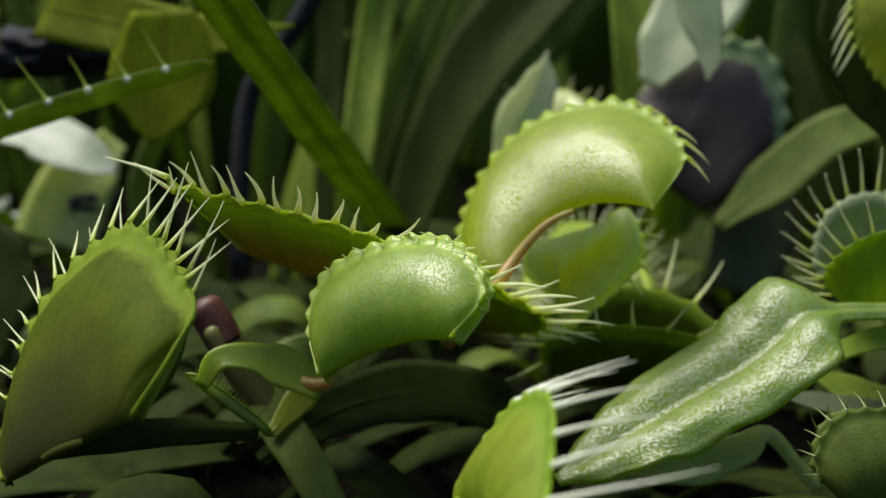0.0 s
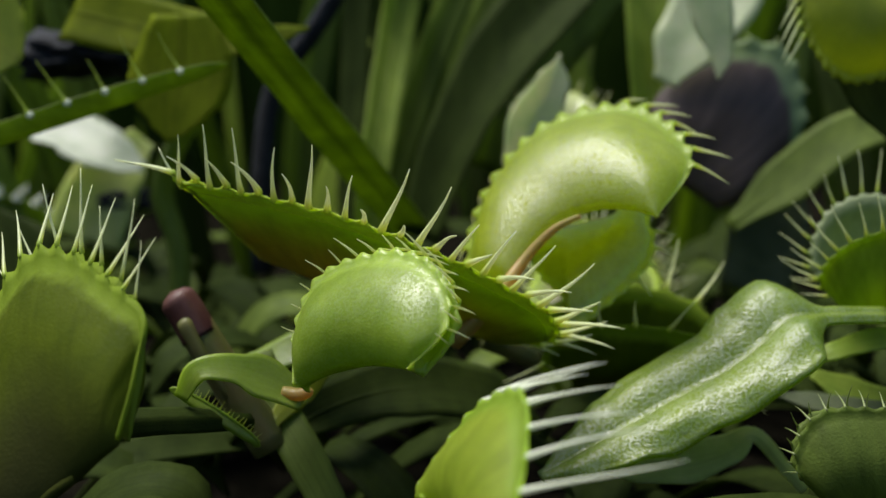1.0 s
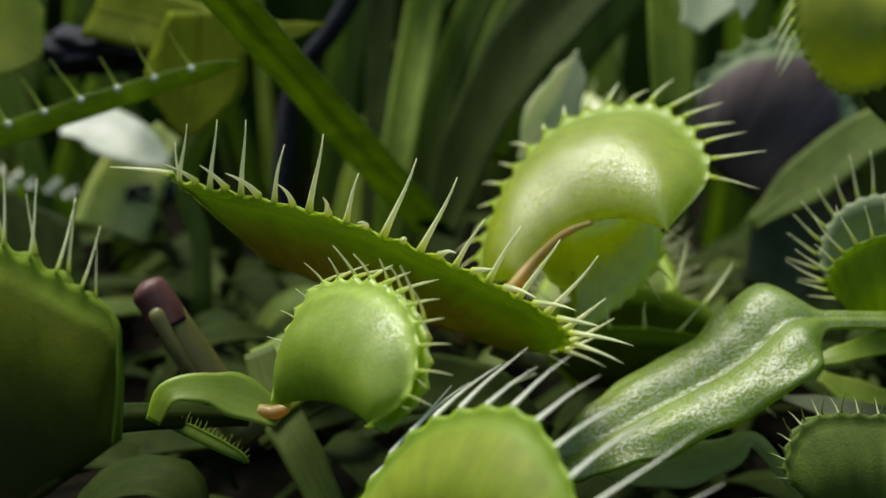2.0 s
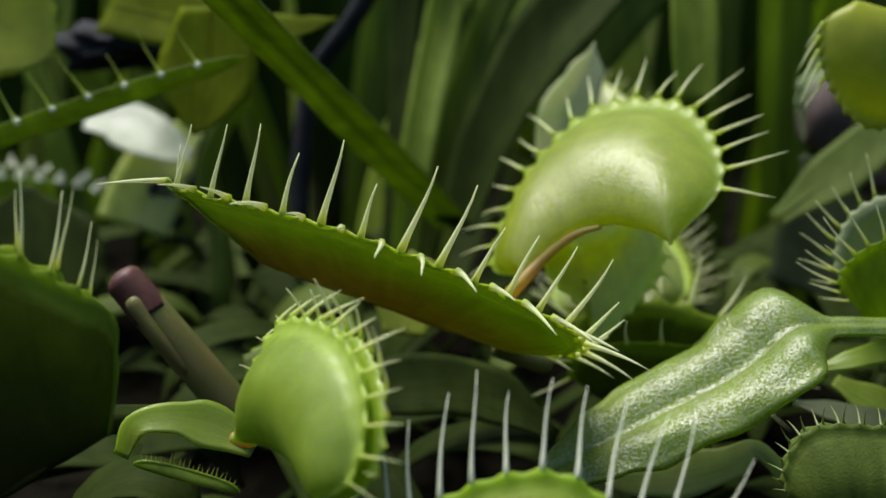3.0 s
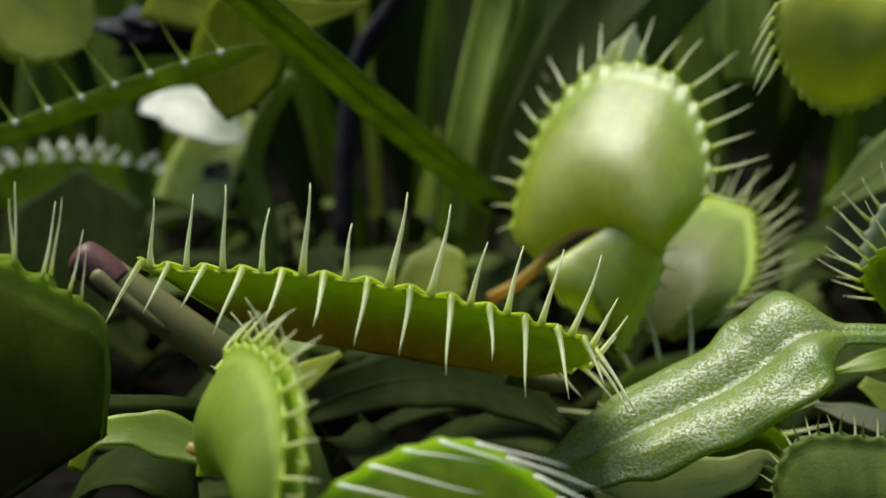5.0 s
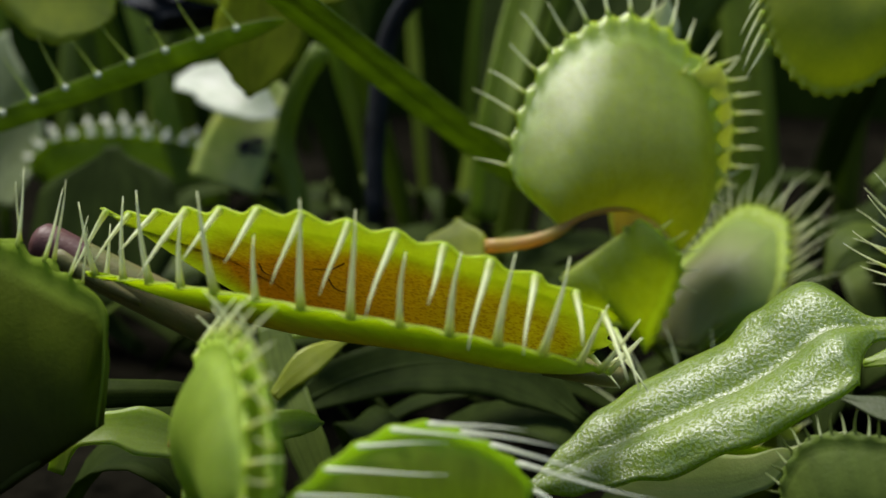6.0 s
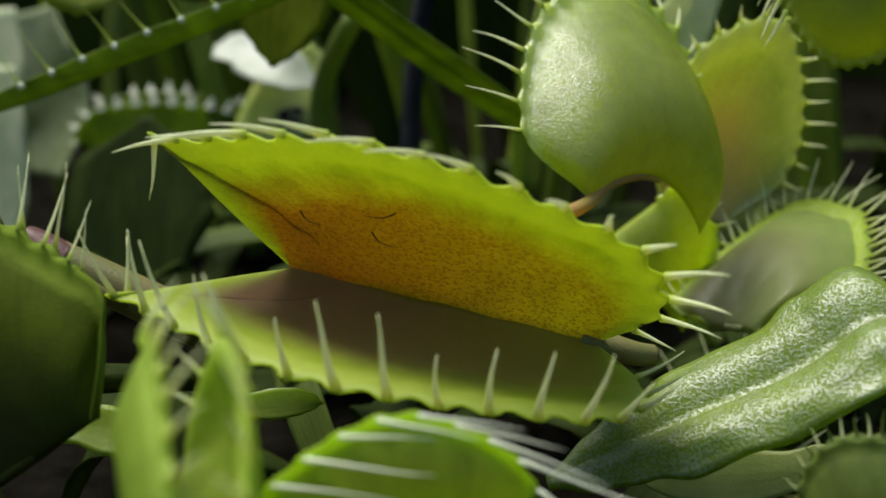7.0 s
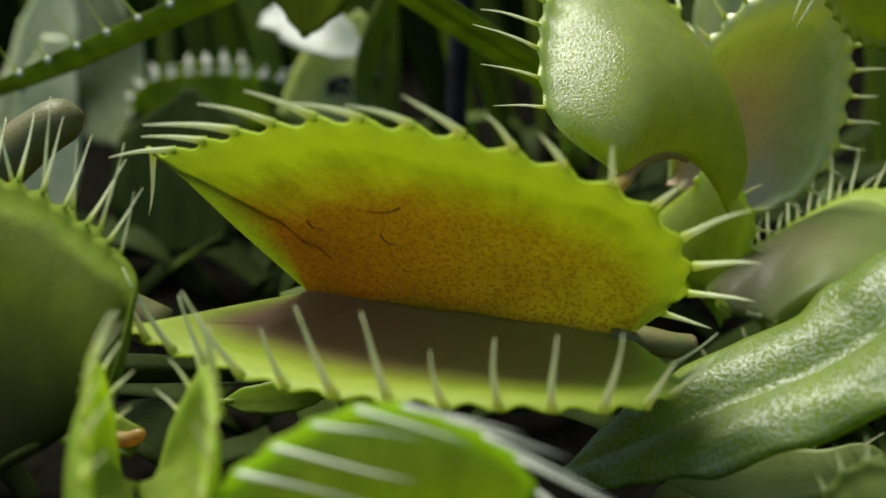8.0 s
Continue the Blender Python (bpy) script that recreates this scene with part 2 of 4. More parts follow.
def tube_mesh(pts, r0, r1, n=14, sides=10, tip=False):
    bm = bmesh.new()
    line = spline(pts, n)
    rings = []
    side = None
    for i, p in enumerate(line):
        ahead = (line[min(i + 1, n)] - line[max(i - 1, 0)]).normalized()
        side = (side - ahead * side.dot(ahead)).normalized() if side else ahead.orthogonal().normalized()
        up = ahead.cross(side)
        r = r0 + (r1 - r0) * i / n
        if tip and i > n - 4:
            r *= math.sqrt(max(0.02, 1 - ((i - n + 4) / 4) ** 2))
        rings.append([bm.verts.new(p + (side * math.cos(a) + up * math.sin(a)) * r) for a in (k * math.tau / sides for k in range(sides))])
    for a, b in zip(rings, rings[1:]):
        for k in range(sides):
            bm.faces.new((a[k], a[(k + 1) % sides], b[(k + 1) % sides], b[k]))
    bm.faces.new(rings[0]), bm.faces.new(rings[-1])
    return bm


def blade_mesh(pts, widths, face, fold=0.25, thick=0.0006, wave=0.0, twist=0.0, n=26, seed=0, across=8, arch=0.0, hump=0.0):
    """A strap leaf along pts; widths: half widths at even steps; face: where its upper side looks."""
    bm = bmesh.new()
    uv = bm.loops.layers.uv.new("UVMap")
    line = spline(pts, n)
    top, low = [], []
    face = Vector(face).normalized()
    for i, p in enumerate(line):
        s = i / n
        ahead = (line[min(i + 1, n)] - line[max(i - 1, 0)]).normalized()
        f = face - ahead * face.dot(ahead)
        f.normalize()
        f = Matrix.Rotation(radians(twist) * s, 3, ahead) @ f
        side = ahead.cross(f)
        k = s * (len(widths) - 1)
        j = min(int(k), len(widths) - 2)
        q = k - j
        q = q * q * (3 - 2 * q)
        w = widths[j] * (1 - q) + widths[j + 1] * q
        a, b = [], []
        for c in range(across + 1):
            e = 2 * c / across - 1
            ripple = wave * w * abs(e) ** 2 * noise.noise(Vector((s * 7 + seed, e * 2, seed * 1.7)))
            lift = fold * w * abs(e) ** 1.3 - arch * w * e * e + hump * w * math.sin(math.pi * min(1, abs(e) * 0.95)) + ripple
            pos = p + side * (w * e * (1 + 0.06 * noise.noise(Vector((s * 11, seed, e * 3))))) + f * lift
            t = thick * (1 - 0.7 * abs(e)) * (0.5 + 0.5 * min(1, w / max(widths)))
            a.append(bm.verts.new(pos + f * t * 0.5))
            b.append(bm.verts.new(pos - f * t * 0.5))
        top.append(a), low.append(b)

    def quad(v, coords):
        fc = bm.faces.new(v)
        for loop, c in zip(fc.loops, coords):
            loop[uv].uv = c
    for i in range(n):
        for c in range(across):
            cs = [(x / across, y / n) for x, y in ((c, i), (c + 1, i), (c + 1, i + 1), (c, i + 1))]
            quad((top[i][c], top[i][c + 1], top[i + 1][c + 1], top[i + 1][c]), cs)
            quad((low[i][c], low[i + 1][c], low[i + 1][c + 1], low[i][c + 1]), [cs[0], cs[3], cs[2], cs[1]])
        for c in (0, across):
            bm.faces.new((top[i][c], top[i + 1][c], low[i + 1][c], low[i][c]))
    for i in (0, n):
        for c in range(across):
            bm.faces.new((top[i][c], top[i][c + 1], low[i][c + 1], low[i][c]))
    return bm


def shape(hinge, outline, bulge, cup, lean, notch, seed, count=0, edge=(-0.8, 0.8), shift=0.0, flat=0.91):
    """The skin of a lobe: a function of u (-1 to 1 along the hinge) and v (0 at the hinge, 1 at the rim).
    It stands on the x axis, rises along z and bulges to -y; outline: five stations of the rim from end to end."""
    line = spline([(-hinge / 2, 0, 0)] + [(x, 0, z) for x, z in outline] + [(hinge / 2, 0, 0)], 240)
    run = [0.0]
    for a, b in zip(line, line[1:]):
        run.append(run[-1] + (b - a).length)
    h = outline[2][1]
    span = edge[1] - edge[0]

    def rim(u):
        s = (u + 1) * 0.5 * run[-1]
        k = min(max(bisect(run, s) - 1, 0), 239)
        return line[k].lerp(line[k + 1], (s - run[k]) / (run[k + 1] - run[k]))

    def skin(u, v):
        b = rim(u)
        x = u * hinge / 2 * (1 - v) + b.x * v
        z = notch * (1 - u * u) * (1 - v) + b.z * v
        full = 1 - abs(u) ** 3
        y = -bulge * max(0, math.sin(math.pi * min(1, v / flat) ** 0.9)) ** 0.85 * full + cup * u * u * v + lean * (1 - u * u) * v
        y += 0.018 * h * full * noise.noise(Vector((u * 2.2 + seed, v * 2.5, seed * 0.37)))
        z += 0.010 * h * full * v ** 4 * noise.noise(Vector((u * 9 + seed, 0, seed)))
        # each bristle stands on a swelling of the rim
        if count and v > 0.86 and edge[0] < u < edge[1]:
            near = ((v - 0.86) / 0.14) ** 2 * min(1.0, h / 0.017)
            bead = math.cos(math.tau * ((u - edge[0]) / span * count - 0.5 - shift))
            out = Vector((b.x, b.z - h * 0.5)).normalized() * 0.00024 * bead * near
            x, z = x + out.x, z + out.y
            y -= 0.00022 * bead * near * (1.6 - v)
        return Vector((x, y, z))
    return skin


def bisect(values, s):
    lo, hi = 0, len(values)
    while lo < hi:
        mid = (lo + hi) // 2
        lo, hi = (mid + 1, hi) if values[mid] <= s else (lo, mid)
    return lo


def lobe_mesh(skin, thick, mirror, nu=132, nv=22):
    bm = bmesh.new()
    uv = bm.loops.layers.uv.new("UVMap")
    s = -1 if mirror else 1
    outer, inner = [], []
    for j in range(nv + 1):
        v = j / nv
        a, b = [], []
        for i in range(nu + 1):
            u = 2 * i / nu - 1
            p = skin(u, v)
            d = 0.01
            n = (skin(min(1, u + d), v) - skin(max(-1, u - d), v)).cross(skin(u, min(1, v + d)) - skin(u, max(0, v - d)))
            n = n.normalized() if n.length > 0 else Vector((0, -1, 0))
            if n.y > 0:
                n = -n
            t = thick * (1 - 0.75 * v ** 5) * (1 - 0.6 * abs(u) ** 6)
            p2 = p - n * t
            a.append(bm.verts.new((p.x, p.y * s, p.z)))
            b.append(bm.verts.new((p2.x, p2.y * s, p2.z)))
        outer.append(a), inner.append(b)

    def quad(v, cs, slot):
        fc = bm.faces.new(v)
        fc.material_index = slot
        for loop, c in zip(fc.loops, cs):
            loop[uv].uv = c
    for j in range(nv):
        for i in range(nu):
            cs = [(x / nu, y / nv) for x, y in ((i, j), (i + 1, j), (i + 1, j + 1), (i, j + 1))]
            quad((outer[j][i], outer[j][i + 1], outer[j + 1][i + 1], outer[j + 1][i]), cs, 0)
            quad((inner[j][i], inner[j + 1][i], inner[j + 1][i + 1], inner[j][i + 1]), [cs[0], cs[3], cs[2], cs[1]], 1)
        for i in (0, nu):
            quad((outer[j][i], outer[j + 1][i], inner[j + 1][i], inner[j][i]), [(i / nu, y / nv) for y in (j, j + 1, j + 1, j)], 0)
    for i in range(nu):
        for j in (0, nv):
            quad((outer[j][i], outer[j][i + 1], inner[j][i + 1], inner[j][i]), [(x / nu, j / nv) for x in (i, i + 1, i + 1, i)], 0)
    return bm


def tooth_mesh(length, r, curl, seed, foot=0.5):
    """A tapered bristle on a swollen foot, rising along z and bending to +y."""
    bm = bmesh.new()
    n, sides = 8, 6
    rings = []
    for i in range(n + 1):
        s = (i / n) ** 1.5
        rr = r * (1 - 0.86 * s ** 1.1) * (1 + foot * math.exp(-(7 + 4 * foot) * s)) * (0.35 if i == 0 else 1)
        a = radians(curl) * s
        k = radians(curl) if abs(curl) > 1 else 1e-3
        c = Vector((0.04 * length * math.sin(s * 3 + seed) * s, length * (1 - math.cos(a)) / k, length * math.sin(a) / k))
        rings.append([bm.verts.new(c + Vector((math.cos(q) * rr, math.sin(q) * rr * math.cos(a), -math.sin(q) * rr * math.sin(a))))
                      for q in (m * math.tau / sides for m in range(sides))])
    for a, b in zip(rings, rings[1:]):
        for m in range(sides):
            bm.faces.new((a[m], a[(m + 1) % sides], b[(m + 1) % sides], b[m]))
    bm.faces.new(rings[0]), bm.faces.new(rings[-1])
    return bm


TEETH = []      # (tooth, base, sideways, sign, offset, rows of (seconds, bend, sweep), share of the sweep, share of the bend) for motions()
LOBES = []      # (lobe, sign, rows of (seconds, half angle, half angle of the second lobe))
KEYED = []      # (thing, rows)


def flytrap(label, rows, gape, hinge, outline, bulge=0.4, notch=0.0, cup=0.0, lean=0.0, edge=(-0.8, 0.8),
            thick=0.05, skins=(OUTER, INNER), second=None, teeth=15, tooth=(0.5, 0.03, 25), fan=50, follow=0.75,
            bend=((0, 50), (8, 50)), lobes=(1, -1), seed=1, stalk=None, group="flytraps", bend2=None, span=(-1, 1), midrib=None, ends=(0.65, 0.65), ends2=None, bristle=None, hairs=(), teeth2=None, foot=0.5, glint_beads=0.0):
    """Sizes in centimetres. rows: the poses of the hinge's middle; gape: half the angle between the lobes, time by time."""
    k = 0.01
    trap = new("flytrap")
    tagged(trap, label, "plant trap", group)
    rnd = random.Random(seed)
    variants = []
    for q in range(4):
        bm = tooth_mesh(tooth[0] * k * (0.82, 0.94, 1.05, 1.18)[q], tooth[1] * k, tooth[2] * (0.7, 1, 1.2, 0.9)[q], seed + q, foot)
        ob = part("tooth", bm, bristle or TOOTH, trap)
        variants.append(ob.data)
        bpy.data.objects.remove(ob)
    for sign in lobes:
        count = teeth if sign > 0 or teeth2 is None else teeth2
        skin = shape(hinge * k, [(x * k, z * k) for x, z in outline], bulge * k, cup * k, lean * k, notch * k, seed + (0 if sign > 0 else 5), count, edge, 0.5 * (sign < 0))
        mats = second if second and sign < 0 else skins
        lobe = part("lobe", lobe_mesh(skin, thick * k, sign < 0), mats, trap)
        LOBES.append((lobe, sign, gape))
        for i in range(count):
            w = 2 * (i + 0.5 + 0.5 * (sign < 0)) / count - 1
            if not span[0] <= w <= span[1]:
                continue
            u = edge[0] + (w + 1) * 0.5 * (edge[1] - edge[0])
            p = skin(u, 0.985)
            ob = new("tooth", variants[rnd.randrange(4)])
            ob.parent = lobe
            # bristles fan out with the curve of the rim
            d = skin(min(1, u + 0.03), 1) - skin(max(-1, u - 0.03), 1)
            side = math.degrees(math.atan2(-d.z, d.x)) * follow + fan * w * abs(w) ** 0.3 * 0.5 + rnd.uniform(-5, 5)
            end = (ends2 if ends2 and sign < 0 else ends)[w > 0]
            size = (1 - (1 - end) * abs(w) ** 3) * rnd.uniform(0.92, 1.08)
            ob.scale = (min(size, 1.05), min(size, 1.05), size)
            TEETH.append((ob, (p.x, p.y * sign, p.z), side, sign, rnd.uniform(-7, 7), bend2 if bend2 and sign < 0 else bend, (1 - w) * 0.5 if bend2 else 1, 1 - 0.5 * max(0, w) ** 2 if bend2 else 1))
        # glints at the feet of the bristles, modelled as small white spheres
        for i in range(count if glint_beads else 0):
            bm = bmesh.new()
            bmesh.ops.create_icosphere(bm, subdivisions=2, radius=glint_beads, matrix=Matrix.Translation(skin(edge[0] + (i + 0.5) / count * (edge[1] - edge[0]), 0.97) + Vector((0, -glint_beads * 0.5, 0))))
            part("bead", bm, WHITE, lobe, "white bead standing for a glint at a bristle's foot")
        for u, v, lean in hairs if sign < 0 else ():
            p = skin(u, v)
            foot = Vector((p.x, -p.y, p.z)) + Vector((0, -thick * k, 0))
            part("trigger_hair", tube_mesh([foot, foot + Vector((0.0006 * lean, -0.0006, 0.0002)), foot + Vector((0.0016 * lean, -0.0009, 0.0005))], 0.00006, 0.00002, 6, 5), RUSSET, lobe, "fine dark trigger hair")
        if midrib and sign > 0:
            line = [skin(u, 0.0) + Vector((0, 0.0001, 0)) for u in (0.1, -0.1, -0.3, -0.55, -0.8)] + [Vector([c * k for c in q]) for q in midrib]
            part("midrib", tube_mesh(line, 0.0002, 0.00062, 28), STALK, lobe, "reddish green midrib and stalk")
    if stalk:
        part("stalk", tube_mesh([[c * k for c in q] for q in stalk[0]], stalk[1] * k, stalk[2] * k), stalk[3], trap, "reddish green stalk")
    KEYED.append((trap, rows))
    return trap


def leaf(label, pts, widths, face=(0, -1, 0.4), material=None, name="leaf", category="leaf", rows=None, group="", rib=0.02, **more):
    ob = part(name, blade_mesh(pts, [w * 0.01 for w in widths], face, **more), material or BLADE)
    if rib:
        away = Vector(face).normalized() * 0.00005
        part("midrib", tube_mesh([Vector(q) + away for q in pts], rib * 0.01, rib * 0.005, 20, 8), material or BLADE, ob)
    if rows:
        KEYED.append((ob, rows))
    return tagged(ob, label, category, group)


# ---- the place ----
bm = bmesh.new()
_n = 60
_g = [[bm.verts.new(((i / _n - 0.5) * 0.6, 0.10 + (j / _n - 0.5) * 0.6,
       -0.047 + 0.006 * noise.noise(Vector((i * 0.25, j * 0.25, 2))))) for i in range(_n + 1)] for j in range(_n + 1)]
for j in range(_n):
    for i in range(_n):
        bm.faces.new((_g[j][i], _g[j][i + 1], _g[j + 1][i + 1], _g[j + 1][i]))
_edge = [_g[0][i] for i in range(_n + 1)] + [_g[j][_n] for j in range(1, _n + 1)] + [_g[_n][i] for i in range(_n - 1, -1, -1)] + [_g[j][0] for j in range(_n - 1, 0, -1)]
_far = [bm.verts.new((v.co.x * 60, v.co.y * 60, -0.05)) for v in _edge]
for i in range(len(_edge)):
    j = (i + 1) % len(_edge)
    bm.faces.new((_edge[i], _edge[j], _far[j], _far[i]))
tagged(part("ground", bm, SOIL), "peat soil, near black for the shade under the plants", "soil", kind="structure")

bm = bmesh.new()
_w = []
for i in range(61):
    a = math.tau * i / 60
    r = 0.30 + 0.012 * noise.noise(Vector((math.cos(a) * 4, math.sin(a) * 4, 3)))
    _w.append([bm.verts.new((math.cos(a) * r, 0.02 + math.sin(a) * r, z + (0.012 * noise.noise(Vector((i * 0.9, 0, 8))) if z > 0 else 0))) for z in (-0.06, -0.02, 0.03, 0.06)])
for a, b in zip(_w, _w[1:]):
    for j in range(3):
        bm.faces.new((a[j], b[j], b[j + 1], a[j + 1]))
tagged(part("backdrop", bm, HEDGE), "backdrop ring for distant foliage, dark green for its depth of shade", "foliage", kind="structure")


# ---- the trap that opens before the lens ----
flytrap("large green flytrap with long pale bristles, red lining, slowly opening", [
    (0, pose(-0.0067, 0.0834, -0.0211, 65.6, 21.6, 8.9)),
    (1.5, pose(-0.0045, 0.0796, -0.0217, 58.0, 20.0, 0.6)),
    (3, pose(-0.0039, 0.0761, -0.0208, 62.9, 22.1, 10.9)),
    (4, pose(-0.0026, 0.0739, -0.0223, 59.4, 14.1, 5.9)),
    (5.5, pose(-0.0036, 0.0731, -0.0245, 56.1, 12.7, 21.6)),
    (6, pose(-0.0003, 0.0688, -0.0221, 54.8, 7.6, 2.9)),
    (6.5, pose(-0.0010, 0.0721, -0.0224, 62.9, 14.2, 14.0)),
    (7, pose(0.0007, 0.0712, -0.0218, 62.4, 13.4, 9.0)),
    (8, pose(0.0010, 0.0722, -0.0233, 57.5, 6.3, 10.1))],
        [(0, -0.0, 0.0), (1.5, 0.0, 0.0), (3, 0.0, 0.0), (4, 0.1, 0.1), (5.5, 1.7, 0.8), (6, 10.3, 6.5), (6.5, 16.6, 16.0), (7, 22.1, 20.7), (8, 23.2, 24.2)],
        hinge=2.01, outline=((-1.57, 1.16), (-1.53, 1.23), (-0.36, 1.66), (0.97, 1.31), (1.31, 0.66)), bulge=0.12, notch=0.05, cup=-0.01, lean=0.00,
        skins=(OUTER, TAWNY), second=(OUTER, INNER), edge=(-0.6, 0.88), teeth=17, tooth=(0.46, 0.022, 14), fan=25, follow=0.62, ends=(0.8, 0.7), ends2=(0.75, 0.8),
        hairs=((-0.38, 0.5, 1), (-0.05, 0.52, -1), (-0.18, 0.38, 1)),
        bend=((0, 2), (0.5, 14), (1.5, 36), (3, 58), (5.5, 66, -10), (6.5, 60, -55), (8, 55, -50)),
        bend2=((0, -8), (1.5, 0), (3, 14), (4.2, 38), (5.5, 75), (6.0, 70, -12), (6.5, 30, -70), (8, 14, -62)), seed=3,
        stalk=([(0.9, 0, 0.0), (1.1, 0, -0.03), (1.25, 0, -0.08), (1.36, 0.02, -0.15)], 0.09, 0.07, SPROUT))

# ---- the upright trap behind it ----
flytrap("pale lime flytrap with a bright glossy back, on a reddish stalk", [
    (0, pose(0.0094, 0.0739, -0.0153, -42.5, -26.7, -10.8)),
    (1.5, pose(0.0109, 0.0745, -0.0161, -40.2, -24.7, -11.7)),
    (3, pose(0.0116, 0.0783, -0.0176, -35.0, -18.2, -16.5)),
    (4, pose(0.0107, 0.0865, -0.0195, -28.3, -17.5, -22.0)),
    (5.5, pose(0.0094, 0.0959, -0.0229, -5.7, -0.7, -8.6)),
    (6, pose(0.0095, 0.0953, -0.0225, 2.5, 17.8, 32.5)),
    (6.5, pose(0.0095, 0.0937, -0.0217, -1.5, 19.9, 41.5)),
    (7, pose(0.0106, 0.0873, -0.0201, -7.7, 24.0, 53.6)),
    (8, pose(0.0103, 0.0873, -0.0200, -11.9, 26.6, 62.9))],
        [(0, 0), (8, 0)],
        hinge=1.17, outline=((-1.05, 0.39), (-0.84, 1.34), (-0.17, 1.84), (0.63, 1.55), (0.94, 0.65)), bulge=0.35, notch=0.28, cup=-0.00, lean=0.74,
        lobes=(1,), teeth=20, tooth=(0.48, 0.017, 16), fan=40, ends=(0.5, 0.8), bend=((0, 72), (1.5, 45), (3, 15), (5.5, 28), (8, 38)),
        skins=(PALE, LINED), seed=11,
        midrib=[(-0.62, -0.02, -0.05), (-0.85, 0.0, -0.19), (-1.15, 0.05, -0.3)])

flytrap("lower lobe of the pale flytrap, drooping to a point", [
    (0, pose(0.0110, 0.0896, -0.0176, -129.0, 19.7, 169.5)),
    (1.5, pose(0.0114, 0.0867, -0.0162, -137.1, 16.2, 173.4)),
    (3, pose(0.0106, 0.0913, -0.0180, -140.7, 13.3, -164.5)),
    (4, pose(0.0094, 0.0938, -0.0193, -150.7, 19.5, -150.0)),
    (5.5, pose(0.0077, 0.0940, -0.0220, -176.2, 35.3, -167.4)),
    (6, pose(0.0073, 0.0951, -0.0235, 170.5, 37.5, 178.5)),
    (6.5, pose(0.0073, 0.0968, -0.0239, 166.9, 37.1, 175.7)),
    (7, pose(0.0069, 0.0980, -0.0239, 178.7, 38.9, 178.6)),
    (8, pose(0.0061, 0.1001, -0.0248, -172.5, 41.7, 174.6))],
        [(0, 0), (8, 0)],
        hinge=0.71, outline=((-0.53, 0.01), (-0.52, 0.54), (0.21, 1.02), (0.18, 0.83), (0.43, 0.34)), bulge=0.13, notch=0.00, cup=-0.09, lean=0.00,
        lobes=(1,), skins=(PALE, PALE), teeth=15, tooth=(0.2, 0.013, 10), fan=20, span=(-0.95, -0.35), bend=((0, 20), (8, 20)), seed=15)

# ---- the small curling trap in front ----
flytrap("small soft green flytrap turning on its leaf stalk", [
    (0, pose(-0.0033, 0.0613, -0.0198, -41.2, -20.6, -17.2)),
    (1.5, pose(-0.0042, 0.0562, -0.0208, -29.2, -12.7, -36.9)),
    (3, pose(-0.0043, 0.0498, -0.0222, -26.3, 0.9, -48.0)),
    (4, pose(-0.0021, 0.0442, -0.0211, -28.6, -0.8, -51.2)),
    (5.5, pose(-0.0045, 0.0501, -0.0240, -17.7, -10.4, -47.6)),
    (6.5, pose(0.0021, 0.0400, -0.0202, -9.6, -16.4, -48.5)),
    (7, pose(0.0017, 0.0413, -0.0205, -5.9, -0.7, -49.4)),
    (8, pose(-0.0024, 0.0466, -0.0238, -5.0, 4.3, -51.3))],
        [(0, 5.8, 4.0), (1.5, 2.5, 4.0), (3, 6.3, 4.0), (4, 8.4, 5.0), (5.5, 7.7, -1.1), (6.5, 3.7, 11.1), (7, 4.3, 18.3), (8, 8.3, 28.6)],
        hinge=0.89, outline=((-0.53, 0.41), (-0.37, 0.73), (0.17, 0.80), (0.57, 0.60), (0.69, 0.25)), bulge=0.17, notch=0.08, cup=-0.08, lean=0.00,
        teeth=15, tooth=(0.24, 0.013, 16), fan=40, bend=((0, 100), (1.5, 60), (3, 40), (8, 30)),
        skins=(SOFT, SOFT), seed=21)
_stem = leaf("thin hooked green leaf stalk of the small flytrap", [(0.001, 0, 0.0), (-0.002, 0, 0.0012), (-0.004, -0.0005, 0.0017), (-0.006, -0.001, 0.0014), (-0.0069, -0.0012, -0.0004)],
     (0.09, 0.15, 0.10, 0.08, 0.05), (0.1, -0.8, 0.5), FRESH, fold=0.3, name="leaf_stalk", category="leaf stalk",
     rows=[
    (0, pose(-0.0091, 0.0685, -0.0242, -12.1, 5.9, -1.3)),
    (1.5, pose(-0.0096, 0.0634, -0.0243, -12.3, 4.0, 3.2)),
    (3, pose(-0.0099, 0.0595, -0.0252, -13.2, 0.7, 8.1)),
    (3.5, pose(-0.0099, 0.0588, -0.0254, -13.2, 0.9, 9.4)),
    (4, pose(-0.0100, 0.0585, -0.0253, -13.5, 1.1, 11.0)),
    (5.5, pose(-0.0108, 0.0573, -0.0256, -15.1, -1.9, 16.6)),
    (6.5, pose(-0.0117, 0.0577, -0.0264, -16.6, -3.0, 21.0)),
    (7.5, pose(-0.0142, 0.0581, -0.0275, -18.5, 0.2, 24.9)),
    (8, pose(-0.0136, 0.0574, -0.0269, -19.2, 0.8, 27.4))])
part("joint", tube_mesh([(-0.0004, 0.0, 0.0004), (0.0006, -0.0003, 0.0004), (0.0016, -0.0006, 0.0008)], 0.0005, 0.0004, tip=True), STALK, _stem, "tan swollen joint")

